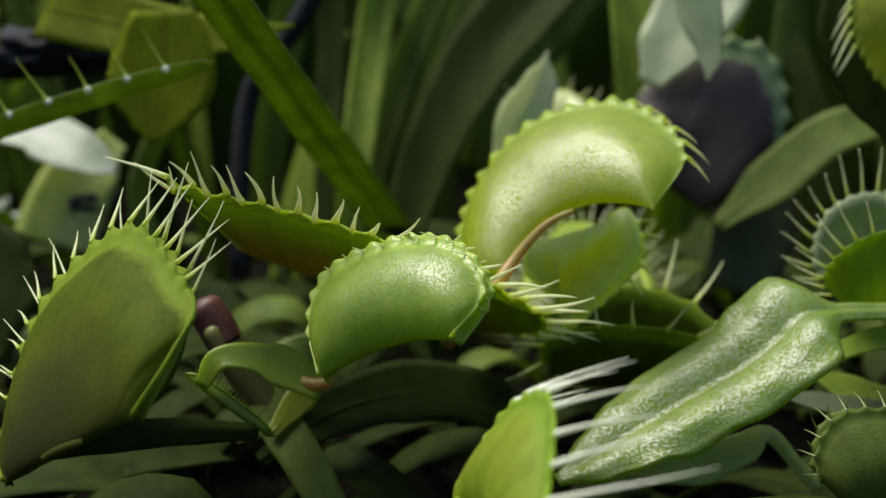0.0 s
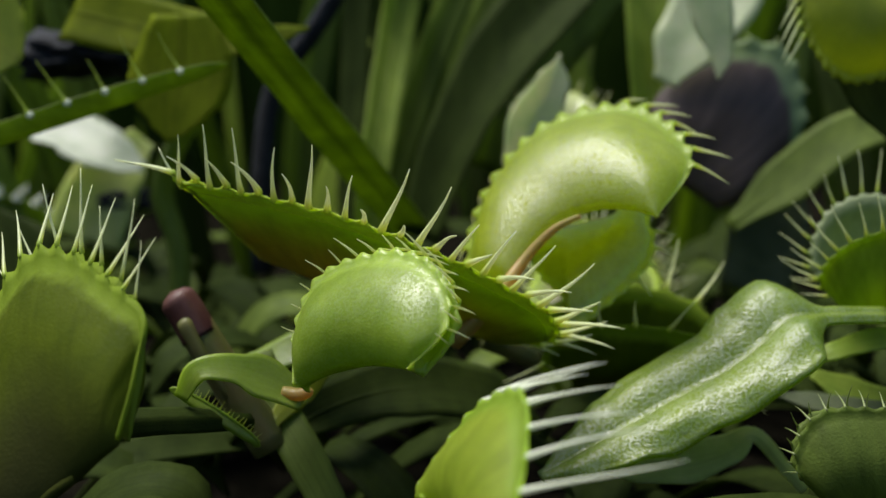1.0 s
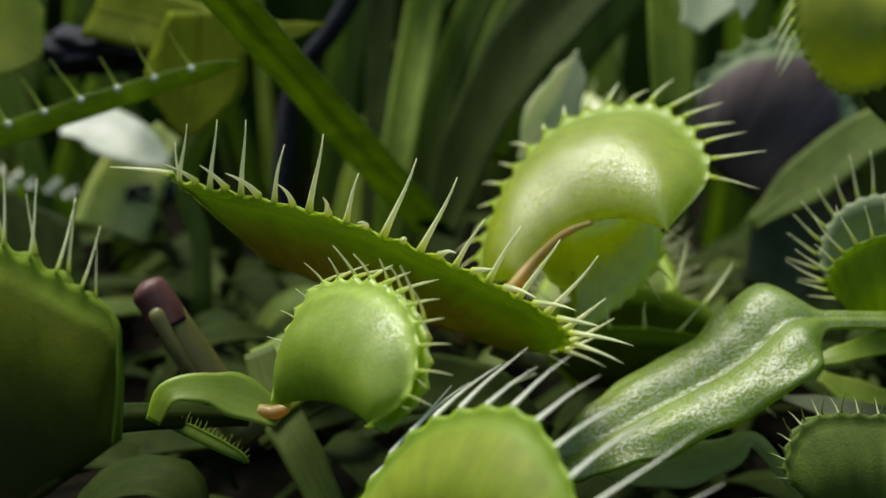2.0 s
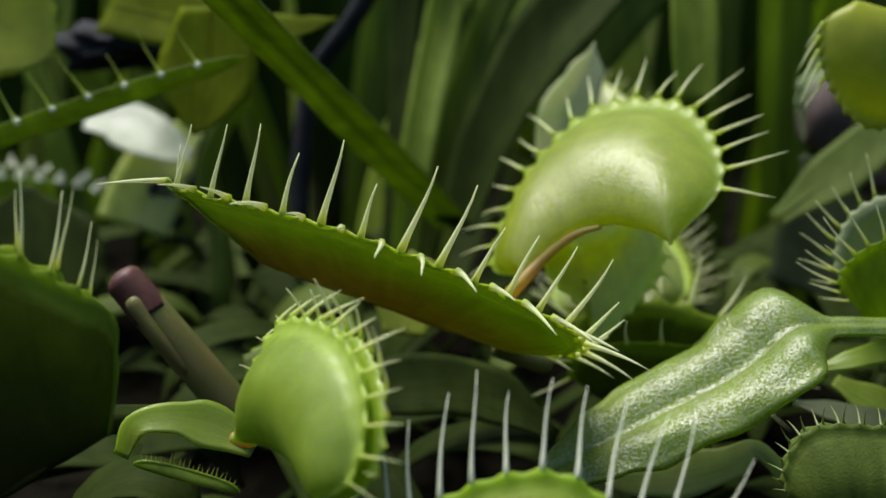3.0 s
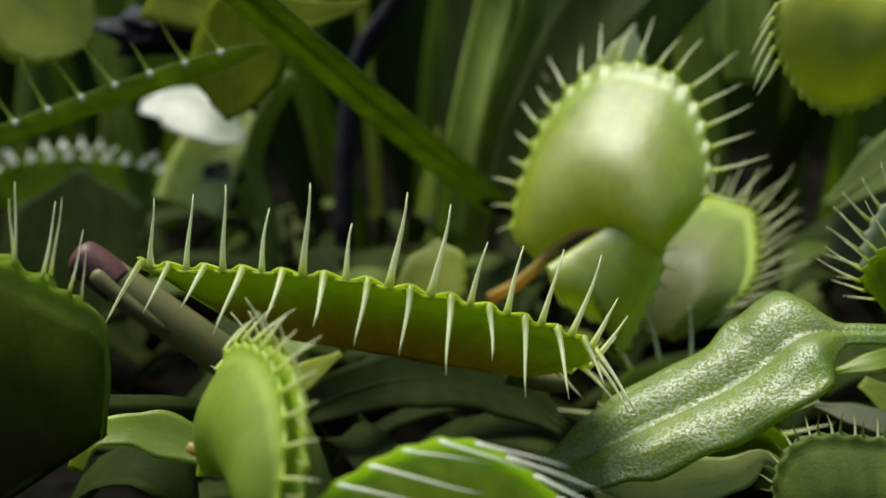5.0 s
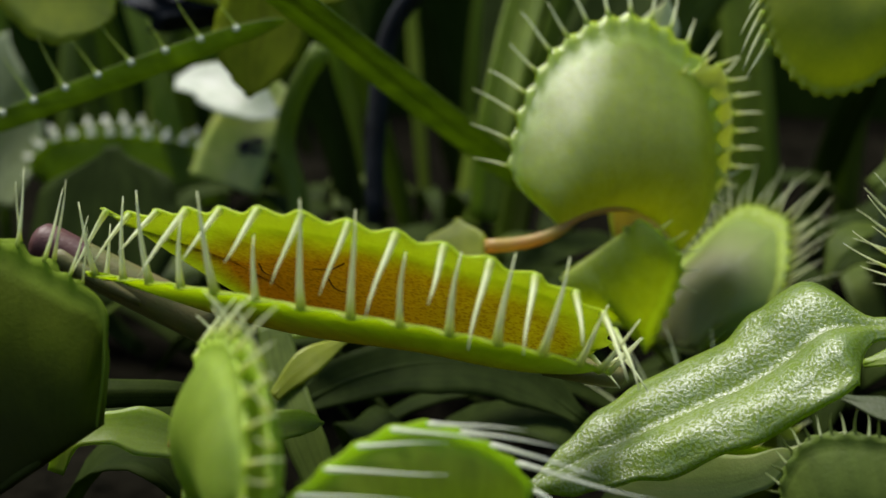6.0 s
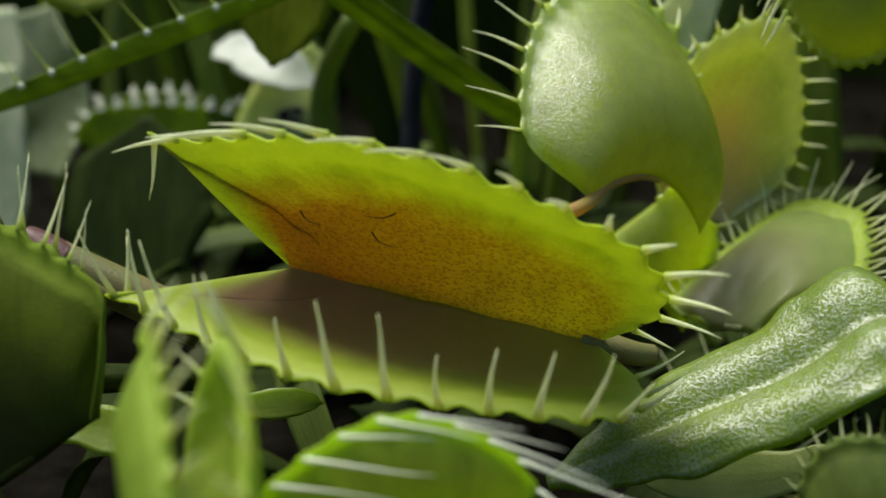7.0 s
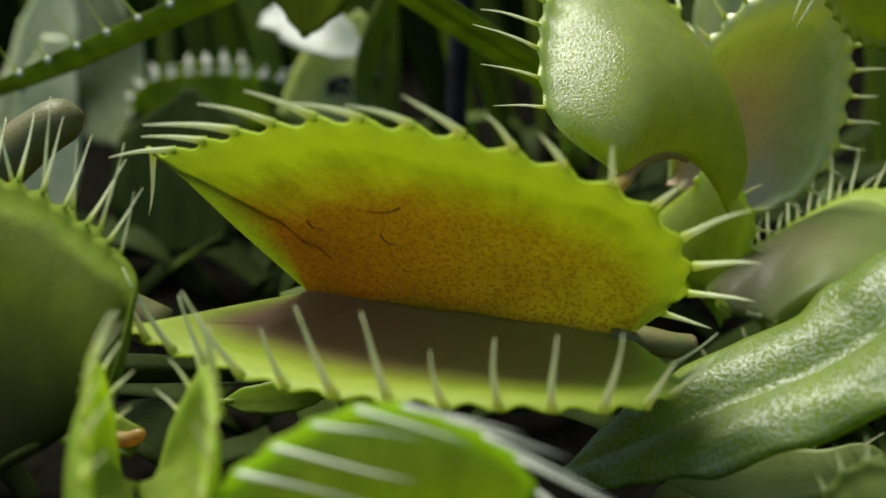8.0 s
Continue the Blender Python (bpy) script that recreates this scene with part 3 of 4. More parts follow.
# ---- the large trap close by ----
flytrap("large green flytrap, coloured dark for shade, with long straight bristles", [
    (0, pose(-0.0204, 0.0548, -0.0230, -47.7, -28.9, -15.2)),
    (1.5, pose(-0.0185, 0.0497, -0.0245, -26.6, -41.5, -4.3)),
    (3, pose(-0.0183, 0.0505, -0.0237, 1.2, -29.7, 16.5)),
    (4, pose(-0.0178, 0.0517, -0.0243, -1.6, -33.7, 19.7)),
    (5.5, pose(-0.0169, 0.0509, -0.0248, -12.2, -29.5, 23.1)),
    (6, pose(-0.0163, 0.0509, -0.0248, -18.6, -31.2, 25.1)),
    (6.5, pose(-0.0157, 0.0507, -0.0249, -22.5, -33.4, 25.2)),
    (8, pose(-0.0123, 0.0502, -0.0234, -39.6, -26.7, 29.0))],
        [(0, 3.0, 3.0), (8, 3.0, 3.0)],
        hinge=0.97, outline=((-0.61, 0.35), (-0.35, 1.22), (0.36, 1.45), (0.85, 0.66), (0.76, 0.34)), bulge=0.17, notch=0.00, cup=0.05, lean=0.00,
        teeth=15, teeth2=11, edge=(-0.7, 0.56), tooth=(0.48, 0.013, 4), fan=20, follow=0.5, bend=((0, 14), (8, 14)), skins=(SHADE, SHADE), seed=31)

# ---- the trap at the lower edge ----
flytrap("bright green flytrap with thick white bristles folded over it", [
    (0, pose(0.0026, 0.0464, -0.0240, -17.3, -3.1, -82.4)),
    (1.5, pose(0.0029, 0.0450, -0.0237, -23.1, -3.1, -65.3)),
    (3, pose(0.0086, 0.0458, -0.0276, -13.2, 4.6, 0.5)),
    (4, pose(0.0089, 0.0432, -0.0249, -12.4, 18.4, -9.1)),
    (5.5, pose(0.0055, 0.0502, -0.0263, 10.6, -5.7, 36.4)),
    (6, pose(0.0062, 0.0487, -0.0258, 4.1, -3.9, 38.7)),
    (6.5, pose(0.0058, 0.0499, -0.0260, 6.8, -0.3, 35.8)),
    (7, pose(0.0069, 0.0492, -0.0253, 5.8, -3.4, 35.4)),
    (8, pose(0.0077, 0.0494, -0.0237, 10.4, -1.6, 34.5))],
        [(0, 0), (8, 0)],
        hinge=0.88, outline=((-0.76, -0.04), (-0.53, 0.50), (0.02, 0.76), (0.41, 0.60), (0.65, 0.29)), bulge=0.16, notch=0.00, cup=-0.15, lean=-0.00,
        lobes=(1,), teeth=13, tooth=(0.52, 0.0105, 8), ends=(0.65, 1.35), fan=6, follow=0.25,
        bend=((0, 55, 10), (1.7, 55, 5), (2.8, 8, 0), (3.5, 68, 8), (4.0, -8, 80), (4.2, -14, 92), (5.3, -22, 100), (8, -22, 104)), bristle=WHITE, skins=(DULL, DULL), seed=41)

# ---- the traps beyond and beside ----
flytrap("grey-green flytrap with short bristles, half open", [(0, pose(0.0351, 0.0828, -0.0227, -11.8, -2.3, -5.4)), (8, pose(0.0351, 0.0828, -0.0227, -11.8, -2.3, -5.4))],
        [(0, 48, 9), (8, 48, 9)],
        hinge=0.34, outline=((-0.51, 0.39), (-0.38, 0.82), (0.00, 0.98), (0.37, 0.78), (0.49, 0.36)), bulge=0.19, notch=0.00, cup=-0.01, teeth=19, tooth=(0.34, 0.012, 6), fan=30, follow=0.6, bend=((0, 10), (8, 10)), skins=(LIGHT, LIGHT), second=(LIGHT, SAGE), seed=51)
flytrap("dark green closed flytrap with a fine fringe", [(0, pose(0.0285, 0.0612, -0.0294, -20.0, -0.0, 0.0)), (8, pose(0.0285, 0.0612, -0.0294, -20.0, -0.0, 0.0))],
        [(0, 8), (8, 8)], hinge=0.70, outline=((-0.55, 0.27), (-0.41, 0.58), (0.00, 0.62), (0.41, 0.58), (0.55, 0.27)), bulge=0.12, notch=0.00, cup=0.00, teeth=15, tooth=(0.16, 0.008, 8), fan=30,
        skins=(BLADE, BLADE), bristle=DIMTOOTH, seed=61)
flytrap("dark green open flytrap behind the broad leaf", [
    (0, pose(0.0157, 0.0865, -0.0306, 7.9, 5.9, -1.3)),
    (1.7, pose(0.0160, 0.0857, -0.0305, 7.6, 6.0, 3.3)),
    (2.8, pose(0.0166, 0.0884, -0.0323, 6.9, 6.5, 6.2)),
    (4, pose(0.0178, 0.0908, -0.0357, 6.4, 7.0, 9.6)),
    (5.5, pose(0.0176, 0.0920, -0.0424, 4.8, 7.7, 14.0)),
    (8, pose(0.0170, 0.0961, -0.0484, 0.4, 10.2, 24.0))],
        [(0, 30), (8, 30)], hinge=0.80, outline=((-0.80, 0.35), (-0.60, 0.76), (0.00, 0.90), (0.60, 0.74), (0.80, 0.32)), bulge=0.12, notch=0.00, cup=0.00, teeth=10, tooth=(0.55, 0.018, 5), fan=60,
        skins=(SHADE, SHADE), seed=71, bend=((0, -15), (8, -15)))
flytrap("large dull purple flytrap standing far behind", [(0, pose(0.0262, 0.1238, -0.0188, -29.5, 34.1, -8.3)), (1.5, pose(0.0270, 0.1245, -0.0188, -29.5, 34.1, -8.3)), (3, pose(0.0400, 0.1330, -0.0190, -32.0, 40.0, -8.3)), (5.5, pose(0.0480, 0.1420, -0.0200, -34.0, 44.0, -6.0)), (8, pose(0.0500, 0.1450, -0.0200, -34.0, 44.0, -6.0))],
        [(0, 14), (8, 14)], hinge=1.00, outline=((-1.00, 0.66), (-0.75, 1.51), (0.00, 2.00), (0.68, 1.51), (0.90, 0.66)), bulge=0.30, notch=0.00, cup=0.00, teeth=13, tooth=(0.2, 0.02, 8), fan=40,
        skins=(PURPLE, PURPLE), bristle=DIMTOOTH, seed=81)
flytrap("dusky flytrap lobe with fine upright bristles", [
    (0, pose(0.0135, 0.0991, -0.0291, -66.0, 4.8, -5.1)),
    (3, pose(0.0135, 0.0991, -0.0291, -66.0, 4.8, -5.1)),
    (4, pose(0.0117, 0.1005, -0.0303, -53.0, 19.7, -21.9)),
    (5.5, pose(0.0152, 0.1021, -0.0336, -54.2, -9.6, -26.1)),
    (6, pose(0.0139, 0.1067, -0.0362, -51.5, -4.1, -29.5)),
    (6.5, pose(0.0152, 0.1041, -0.0348, -57.9, -1.6, -20.2)),
    (7, pose(0.0166, 0.0892, -0.0293, -71.0, -5.2, -19.7)),
    (8, pose(0.0143, 0.0934, -0.0310, -71.3, -2.8, -27.9))],
        [(0, 0), (8, 0)],
        hinge=0.37, outline=((-0.65, 0.34), (-0.27, 1.69), (0.23, 1.72), (0.45, 1.54), (0.68, 0.74)), bulge=0.21, notch=0.00, cup=-0.03, lean=0.00, teeth=19, tooth=(0.55, 0.010, 6), fan=20, follow=0.4, bend=((0, 10), (8, 10)), skins=(DUSK, OUTER), seed=95)
flytrap("pink-lined flytrap standing open behind the pale one", [
    (0, pose(0.0146, 0.1208, -0.0184, -60.0, 5.0, 0.0)),
    (1.5, pose(0.0139, 0.1196, -0.0189, -60.0, 5.0, 4.0)),
    (3, pose(0.0132, 0.1222, -0.0202, -55.0, 5.0, 8.1)),
    (4, pose(0.0109, 0.1236, -0.0203, -45.0, 5.0, 11.0)),
    (5.5, pose(0.0081, 0.1252, -0.0256, -10.0, 5.0, 35.5)),
    (6, pose(0.0097, 0.1084, -0.0269, 19.7, 9.0, 43.2)),
    (6.5, pose(0.0122, 0.1084, -0.0259, 19.7, 9.0, 43.2)),
    (7, pose(0.0108, 0.1080, -0.0264, 12.2, 18.0, 27.6)),
    (8, pose(0.0085, 0.1020, -0.0252, -5.4, 32.5, 16.7))],
        [(0, 0), (8, 0)],
        hinge=0.62, outline=((-0.64, 0.70), (-0.55, 1.57), (0.03, 1.94), (0.56, 1.18), (0.64, 0.55)), bulge=0.19, notch=0.00, cup=-0.05, lean=0.00, teeth=19, tooth=(0.26, 0.018, 10), fan=40, bend=((0, 35), (8, 35)), skins=(PALE, BLUSH), lobes=(-1,), seed=91)
# swollen feet and white spheres imitate the glints along this rim
flytrap("toothed edge of a narrow green flytrap", [(0, pose(-0.0328, 0.0923, -0.0082, 42.6, -17.6, 12.5)), (8, pose(-0.0328, 0.0923, -0.0082, 42.6, -17.6, 12.5))],
        [(0, 2), (8, 2)], hinge=2.20, outline=((-2.60, 0.12), (-1.95, 0.23), (0.00, 0.27), (1.05, 0.20), (1.40, 0.07)), bulge=0.05, notch=0.00, cup=0.00, teeth=14, tooth=(0.42, 0.011, 6), foot=5.0, fan=-30,
        bend=((0, 28), (8, 28)), skins=(BLADE, BLADE), lobes=(1,), bristle=MILKY, glint_beads=0.00033, seed=101)
flytrap("hanging yellow-green flytrap with white bristles", [
    (0, pose(0.0407, 0.0927, 0.0032, -177.6, -14.7, 176.8)),
    (0.5, pose(0.0377, 0.0924, 0.0042, -177.5, -14.8, 178.0)),
    (1, pose(0.0360, 0.0926, 0.0043, -177.5, -14.8, 179.4)),
    (1.5, pose(0.0343, 0.0932, 0.0043, -177.3, -14.8, -179.3)),
    (3, pose(0.0351, 0.0918, 0.0001, -176.3, -15.3, -175.4)),
    (4, pose(0.0331, 0.0922, 0.0003, -175.9, -15.7, -172.6)),
    (5.5, pose(0.0276, 0.0927, -0.0002, -174.3, -16.4, -168.5)),
    (6.5, pose(0.0254, 0.0960, -0.0011, -172.6, -17.1, -165.2)),
    (8, pose(0.0223, 0.1034, -0.0034, -169.6, -18.7, -159.2))],
        [(0, 6), (8, 6)], hinge=0.70, outline=((-0.55, 0.34), (-0.41, 0.76), (0.00, 0.95), (0.41, 0.67), (0.55, 0.26)), bulge=0.15, notch=0.00, cup=0.00, teeth=19, tooth=(0.36, 0.02, 8), fan=0, follow=0.15,
        bend=((0, 5), (8, 5)), lobes=(1,), skins=(GOLD, GOLD), span=(0.5, 1), seed=111)
# short thick white bristles stand in for blurred highlights on the rim
flytrap("green far flytrap, glints on its rim made as white beads", [(0, pose(-0.0764, 0.1503, -0.0346, 4.4, 7.5, 28.3)), (8, pose(-0.0764, 0.1503, -0.0346, 4.4, 7.5, 28.3))],
        [(0, 16), (8, 16)], hinge=2.00, outline=((-1.50, 0.46), (-1.12, 1.02), (0.00, 1.20), (1.12, 1.02), (1.50, 0.46)), bulge=0.20, notch=0.00, cup=0.00, teeth=15, tooth=(0.16, 0.07, 6), fan=30,
        bend=((0, 5), (8, 5)), skins=(LIGHT, LIGHT), bristle=WHITE, seed=121)
# ---- leaves near the lens ----
_sway = [(0, pose(0.00057, 0.00010, 0.00052)), (0.5, pose(0.00036, 0.00008, 0.00040)), (1.5, pose(0.00018, 0.00007, 0.00028)), (3, pose(0.00002, 0.00002, 0.00009)),
         (3.5, pose(0.00000, 0.00000, 0.00000)), (4, pose(-0.00000, -0.00000, -0.00003)), (5.5, pose(-0.00001, -0.00011, -0.00042)), (6, pose(0.00030, -0.00004, -0.00049)),
         (6.5, pose(0.00056, 0.00007, -0.00046)), (7, pose(0.00084, 0.00018, -0.00056)), (7.5, pose(0.00086, 0.00032, -0.00027)), (8, pose(0.00084, 0.00048, 0.00004))]
leaf("broad glossy winged leaf stalk with a groove", [(0.0073, 0.0686, -0.0315), (0.0101, 0.0694, -0.0302), (0.0128, 0.0701, -0.0288), (0.0151, 0.0707, -0.0277), (0.0182, 0.0716, -0.0262), (0.021, 0.0723, -0.0248), (0.0234, 0.0731, -0.0231), (0.0252, 0.0738, -0.0216), (0.0281, 0.0744, -0.0211), (0.0326, 0.0751, -0.0212)],
     (0.05, 0.22, 0.32, 0.38, 0.40, 0.41, 0.46, 0.44, 0.09, 0.08), (-0.36, -0.50, 0.79), WAXY, fold=0.10, wave=0.2, thick=0.0014, n=70, across=24, hump=0.2, rib=0.0, rows=_sway)
leaf("pale underside of a leaf below the broad one", [(0.0114, 0.0717, -0.032), (0.0147, 0.0723, -0.0319), (0.0182, 0.0729, -0.0318), (0.0214, 0.0736, -0.0312), (0.0233, 0.0741, -0.0302), (0.0257, 0.074, -0.0327), (0.0273, 0.0738, -0.0344)], (0.03, 0.15, 0.18, 0.12, 0.06, 0.05, 0.05), (-0.2, -0.75, 0.6), MILKY, fold=0.1, n=36, across=10, rows=_sway)
leaf("yellow-green young leaf tip behind the large trap", [(-0.0055, 0.0925, -0.0284), (-0.0054, 0.0944, -0.0257), (-0.0053, 0.0961, -0.0235), (-0.0056, 0.0976, -0.0217)], (0.2, 0.32, 0.28, 0.03), (0.1, -1, 0.2), GOLD, fold=0.15, rib=0.03)
# dark colour here stands for the shadow below the trap
leaf("broad leaf under the large trap, its shade put in the colour", [(-0.0135, 0.0742, -0.0318), (-0.0088, 0.0792, -0.0302), (-0.003, 0.0821, -0.0295), (0.0031, 0.0836, -0.0306), (0.0088, 0.0823, -0.0334)], (0.06, 0.22, 0.28, 0.25, 0.06), (0, -0.7, 0.7), SHADED_BLADE, fold=0.25, rib=0.04)
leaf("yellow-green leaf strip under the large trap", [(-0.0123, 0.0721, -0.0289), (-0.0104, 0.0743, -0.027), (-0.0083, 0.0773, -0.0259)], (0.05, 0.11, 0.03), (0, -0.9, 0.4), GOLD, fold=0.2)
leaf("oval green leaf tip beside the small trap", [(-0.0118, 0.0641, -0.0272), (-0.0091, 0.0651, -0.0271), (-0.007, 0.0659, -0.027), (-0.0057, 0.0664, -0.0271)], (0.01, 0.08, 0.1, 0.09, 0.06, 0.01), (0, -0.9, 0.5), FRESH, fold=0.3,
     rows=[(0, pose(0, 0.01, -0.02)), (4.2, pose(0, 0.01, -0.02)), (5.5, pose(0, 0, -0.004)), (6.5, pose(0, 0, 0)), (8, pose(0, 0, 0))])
leaf("low horizontal strap leaf over the soil", [(-0.0348, 0.0742, -0.0356), (-0.0288, 0.0765, -0.0344), (-0.0226, 0.0797, -0.034), (-0.0169, 0.0826, -0.0346)], (0.1, 0.14, 0.14, 0.1), (0, -0.6, 0.8), SHADED_BLADE, fold=0.2)
flytrap("tiny unopened flytrap with short white hairs", [
    (0, pose(-0.0145, 0.0682, -0.0254, 10.3, 35.1, -8.6)),
    (1.5, pose(-0.0146, 0.0637, -0.0261, 10.9, 29.4, -3.0)),
    (3, pose(-0.0146, 0.0621, -0.0290, 11.3, 15.3, 4.6)),
    (3.5, pose(-0.0145, 0.0620, -0.0307, 11.6, 10.6, 7.1)),
    (5.5, pose(-0.0147, 0.0589, -0.0349, 9.9, 1.9, 15.5)),
    (8, pose(-0.0172, 0.0599, -0.0400, 5.7, 4.5, 26.0))],
        [(0, 1), (8, 1)], hinge=0.66, outline=((-0.36, 0.03), (-0.27, 0.08), (0.00, 0.10), (0.27, 0.08), (0.36, 0.03)), bulge=0.05, notch=0.00, cup=0.00, thick=0.03, teeth=11, tooth=(0.07, 0.0028, 10), fan=10,
        bend=((0, 10), (8, 10)), skins=(FRESH, FRESH), seed=131)
leaf("broad green strap below the small trap", [(-0.0141, 0.0765, -0.0249), (-0.0121, 0.0737, -0.0283), (-0.0098, 0.0712, -0.0307), (-0.0073, 0.0693, -0.0345)], (0.12, 0.16, 0.15, 0.13), (0.2, -0.9, 0.3), BLADE, fold=0.15)
leaf("green leaf wing under the small trap", [(-0.0155, 0.0792, -0.0267), (-0.0116, 0.0795, -0.0254), (-0.0073, 0.0808, -0.0239)], (0.1, 0.16, 0.1), (0, -0.6, 0.8), FRESH, fold=0.2)
_bud = tagged(new("sprout"), "young sprout with a russet tip and green stalk", "sprout")
part("stalk", tube_mesh([(0.0022, 0, -0.0022), (0.0045, 0.0003, -0.005), (0.009, 0.001, -0.0105)], 0.0014, 0.0015), SPROUT, _bud, "dull green stalk")
part("tip", tube_mesh([(0.0028, 0, -0.0030), (0.0014, 0, -0.0012), (0.0002, 0, 0)], 0.00143, 0.0014, tip=True), RUSSET, _bud, "russet rounded tip")
part("young_leaf", tube_mesh([(0.0055, -0.0006, -0.0070), (0.0038, -0.0011, -0.0048), (0.0022, -0.0011, -0.0026), (0.0015, -0.0010, -0.0016)], 0.0003, 0.0008, tip=True), SPROUT, _bud, "pale green young leaf wrapped in the sprout")
KEYED.append((_bud, [
    (0, pose(-0.0183, 0.0765, -0.0201, -12.1, 7.8, -1.7)),
    (1.5, pose(-0.0205, 0.0721, -0.0186, -12.4, 7.9, 2.3)),
    (3, pose(-0.0223, 0.0700, -0.0172, -13.2, 0.7, 8.1)),
    (4, pose(-0.0230, 0.0696, -0.0165, -13.5, -2.7, 11.9)),
    (5.5, pose(-0.0254, 0.0666, -0.0159, -15.8, -17.4, 20.9)),
    (6.5, pose(-0.0271, 0.0654, -0.0160, -17.8, -21.1, 26.7)),
    (7, pose(-0.0273, 0.0650, -0.0174, -18.8, -20.3, 29.2)),
    (8, pose(-0.0306, 0.0638, -0.0184, -20.4, -19.0, 34.5))]))
_tip = tagged(new("sprout"), "brownish green blunt leaf bud", "sprout")
part("tip", tube_mesh([(-0.0085, 0, -0.003), (-0.005, 0, -0.0012), (-0.0022, 0, -0.0002), (0, 0, 0)], 0.0018, 0.0015, tip=True), SPROUT, _tip, "brownish green tip")
KEYED.append((_tip, [
    (0, pose(-0.0401, 0.0686, -0.0138, -12.0, -0.0, 0.0)),
    (6.9, pose(-0.0347, 0.0610, -0.0160, -17.4, 3.3, 21.0)),
    (7.1, pose(-0.0196, 0.0679, -0.0157, -17.8, 3.6, 21.9)),
    (7.5, pose(-0.0209, 0.0684, -0.0132, -18.5, -1.7, 25.5)),
    (8, pose(-0.0230, 0.0685, -0.0106, -19.7, -12.4, 32.0))]))

leaf("pale narrow leaf edge beside the broad leaf", [(0.028, 0.0784, -0.0255), (0.0306, 0.0786, -0.0247), (0.034, 0.0797, -0.0241), (0.0389, 0.0808, -0.0239)], (0.03, 0.08, 0.1, 0.1), (0, -0.6, 0.8), FRESH, fold=0.2)
leaf("green strap leaf beside the broad leaf", [(0.0305, 0.084, -0.0283), (0.0334, 0.0826, -0.0297), (0.0366, 0.0814, -0.0307), (0.0411, 0.0802, -0.0317)], (0.06, 0.16, 0.18, 0.15), (0, -0.6, 0.8), LIGHT, fold=0.25)
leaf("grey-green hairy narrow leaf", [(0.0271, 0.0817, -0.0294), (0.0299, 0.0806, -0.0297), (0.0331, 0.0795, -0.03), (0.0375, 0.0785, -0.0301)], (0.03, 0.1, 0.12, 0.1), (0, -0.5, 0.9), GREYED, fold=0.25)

# ---- the plants behind ----
leaf("flat green flower stalk crossing behind the traps", [(-0.0198, 0.0662, 0.0108), (-0.0162, 0.0821, 0.0016), (-0.0134, 0.0949, -0.0057), (-0.0105, 0.1076, -0.0131), (-0.0076, 0.1204, -0.0204), (-0.0055, 0.13, -0.0259)], (0.2, 0.22, 0.24, 0.26, 0.27, 0.27), (-0.2, -1, 0.2), BLADE, fold=0.2, thick=0.001, rib=0.035)
leaf("tall upright green blade with a fold", [(-0.0072, 0.1508, 0.0119), (-0.0094, 0.1459, -0.0016), (-0.011, 0.1334, -0.0167), (-0.0121, 0.1286, -0.0301)], (0.26, 0.26, 0.22, 0.18), (0.3, -1, 0), LIGHT, fold=0.35, rib=0.05)
leaf("tall upright green blade with a fold", [(-0.0146, 0.156, 0.0123), (-0.0154, 0.153, -0.0017), (-0.0156, 0.1479, -0.0162), (-0.0157, 0.1422, -0.0333)], (0.22, 0.22, 0.2, 0.2), (-0.3, -1, 0), SHADED_BLADE, rib=0.035)
leaf("long arching dark blade with a bright edge", [(-0.0047, 0.125, -0.0255), (-0.0001, 0.128, -0.0134), (0.006, 0.1306, -0.0034), (0.0154, 0.1334, 0.0067)], (0.3, 0.4, 0.5, 0.5), (-0.6, -1, 0.2), SHADED_BLADE, fold=0.35, rib=0.035)
leaf("broad dark blade leaning over", [(0.0031, 0.1423, -0.0195), (0.0068, 0.145, -0.0083), (0.0136, 0.1474, 0.0006), (0.0219, 0.1498, 0.0089)], (0.3, 0.5, 0.5, 0.4), (0.4, -1, 0.1), BLADE, fold=0.3, rib=0.035)
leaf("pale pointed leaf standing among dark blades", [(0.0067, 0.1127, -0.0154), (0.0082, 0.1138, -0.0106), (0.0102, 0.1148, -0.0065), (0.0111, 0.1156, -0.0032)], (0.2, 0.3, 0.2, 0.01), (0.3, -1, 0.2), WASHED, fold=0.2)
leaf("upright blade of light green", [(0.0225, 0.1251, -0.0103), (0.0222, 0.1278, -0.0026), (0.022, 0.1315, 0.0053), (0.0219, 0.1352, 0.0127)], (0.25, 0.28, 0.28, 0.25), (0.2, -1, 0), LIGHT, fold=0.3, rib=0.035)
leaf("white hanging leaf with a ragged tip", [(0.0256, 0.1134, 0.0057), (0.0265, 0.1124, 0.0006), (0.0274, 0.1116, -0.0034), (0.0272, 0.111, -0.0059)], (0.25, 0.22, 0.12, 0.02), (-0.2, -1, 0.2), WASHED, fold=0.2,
     rows=[(0, pose(0, 0, 0)), (1.5, pose(0, 0, 0.001)), (2.8, pose(0.001, 0, 0.015)), (8, pose(0.001, 0, 0.018))])
leaf("dark yellow-green drooping leaf", [(0.0379, 0.0988, 0.005), (0.0365, 0.0974, -0.0009), (0.038, 0.0964, -0.0058), (0.0401, 0.0955, -0.0107)], (0.3, 0.3, 0.25, 0.05), (-0.2, -1, 0.2), SHADED_BLADE, fold=0.2, rib=0.035)
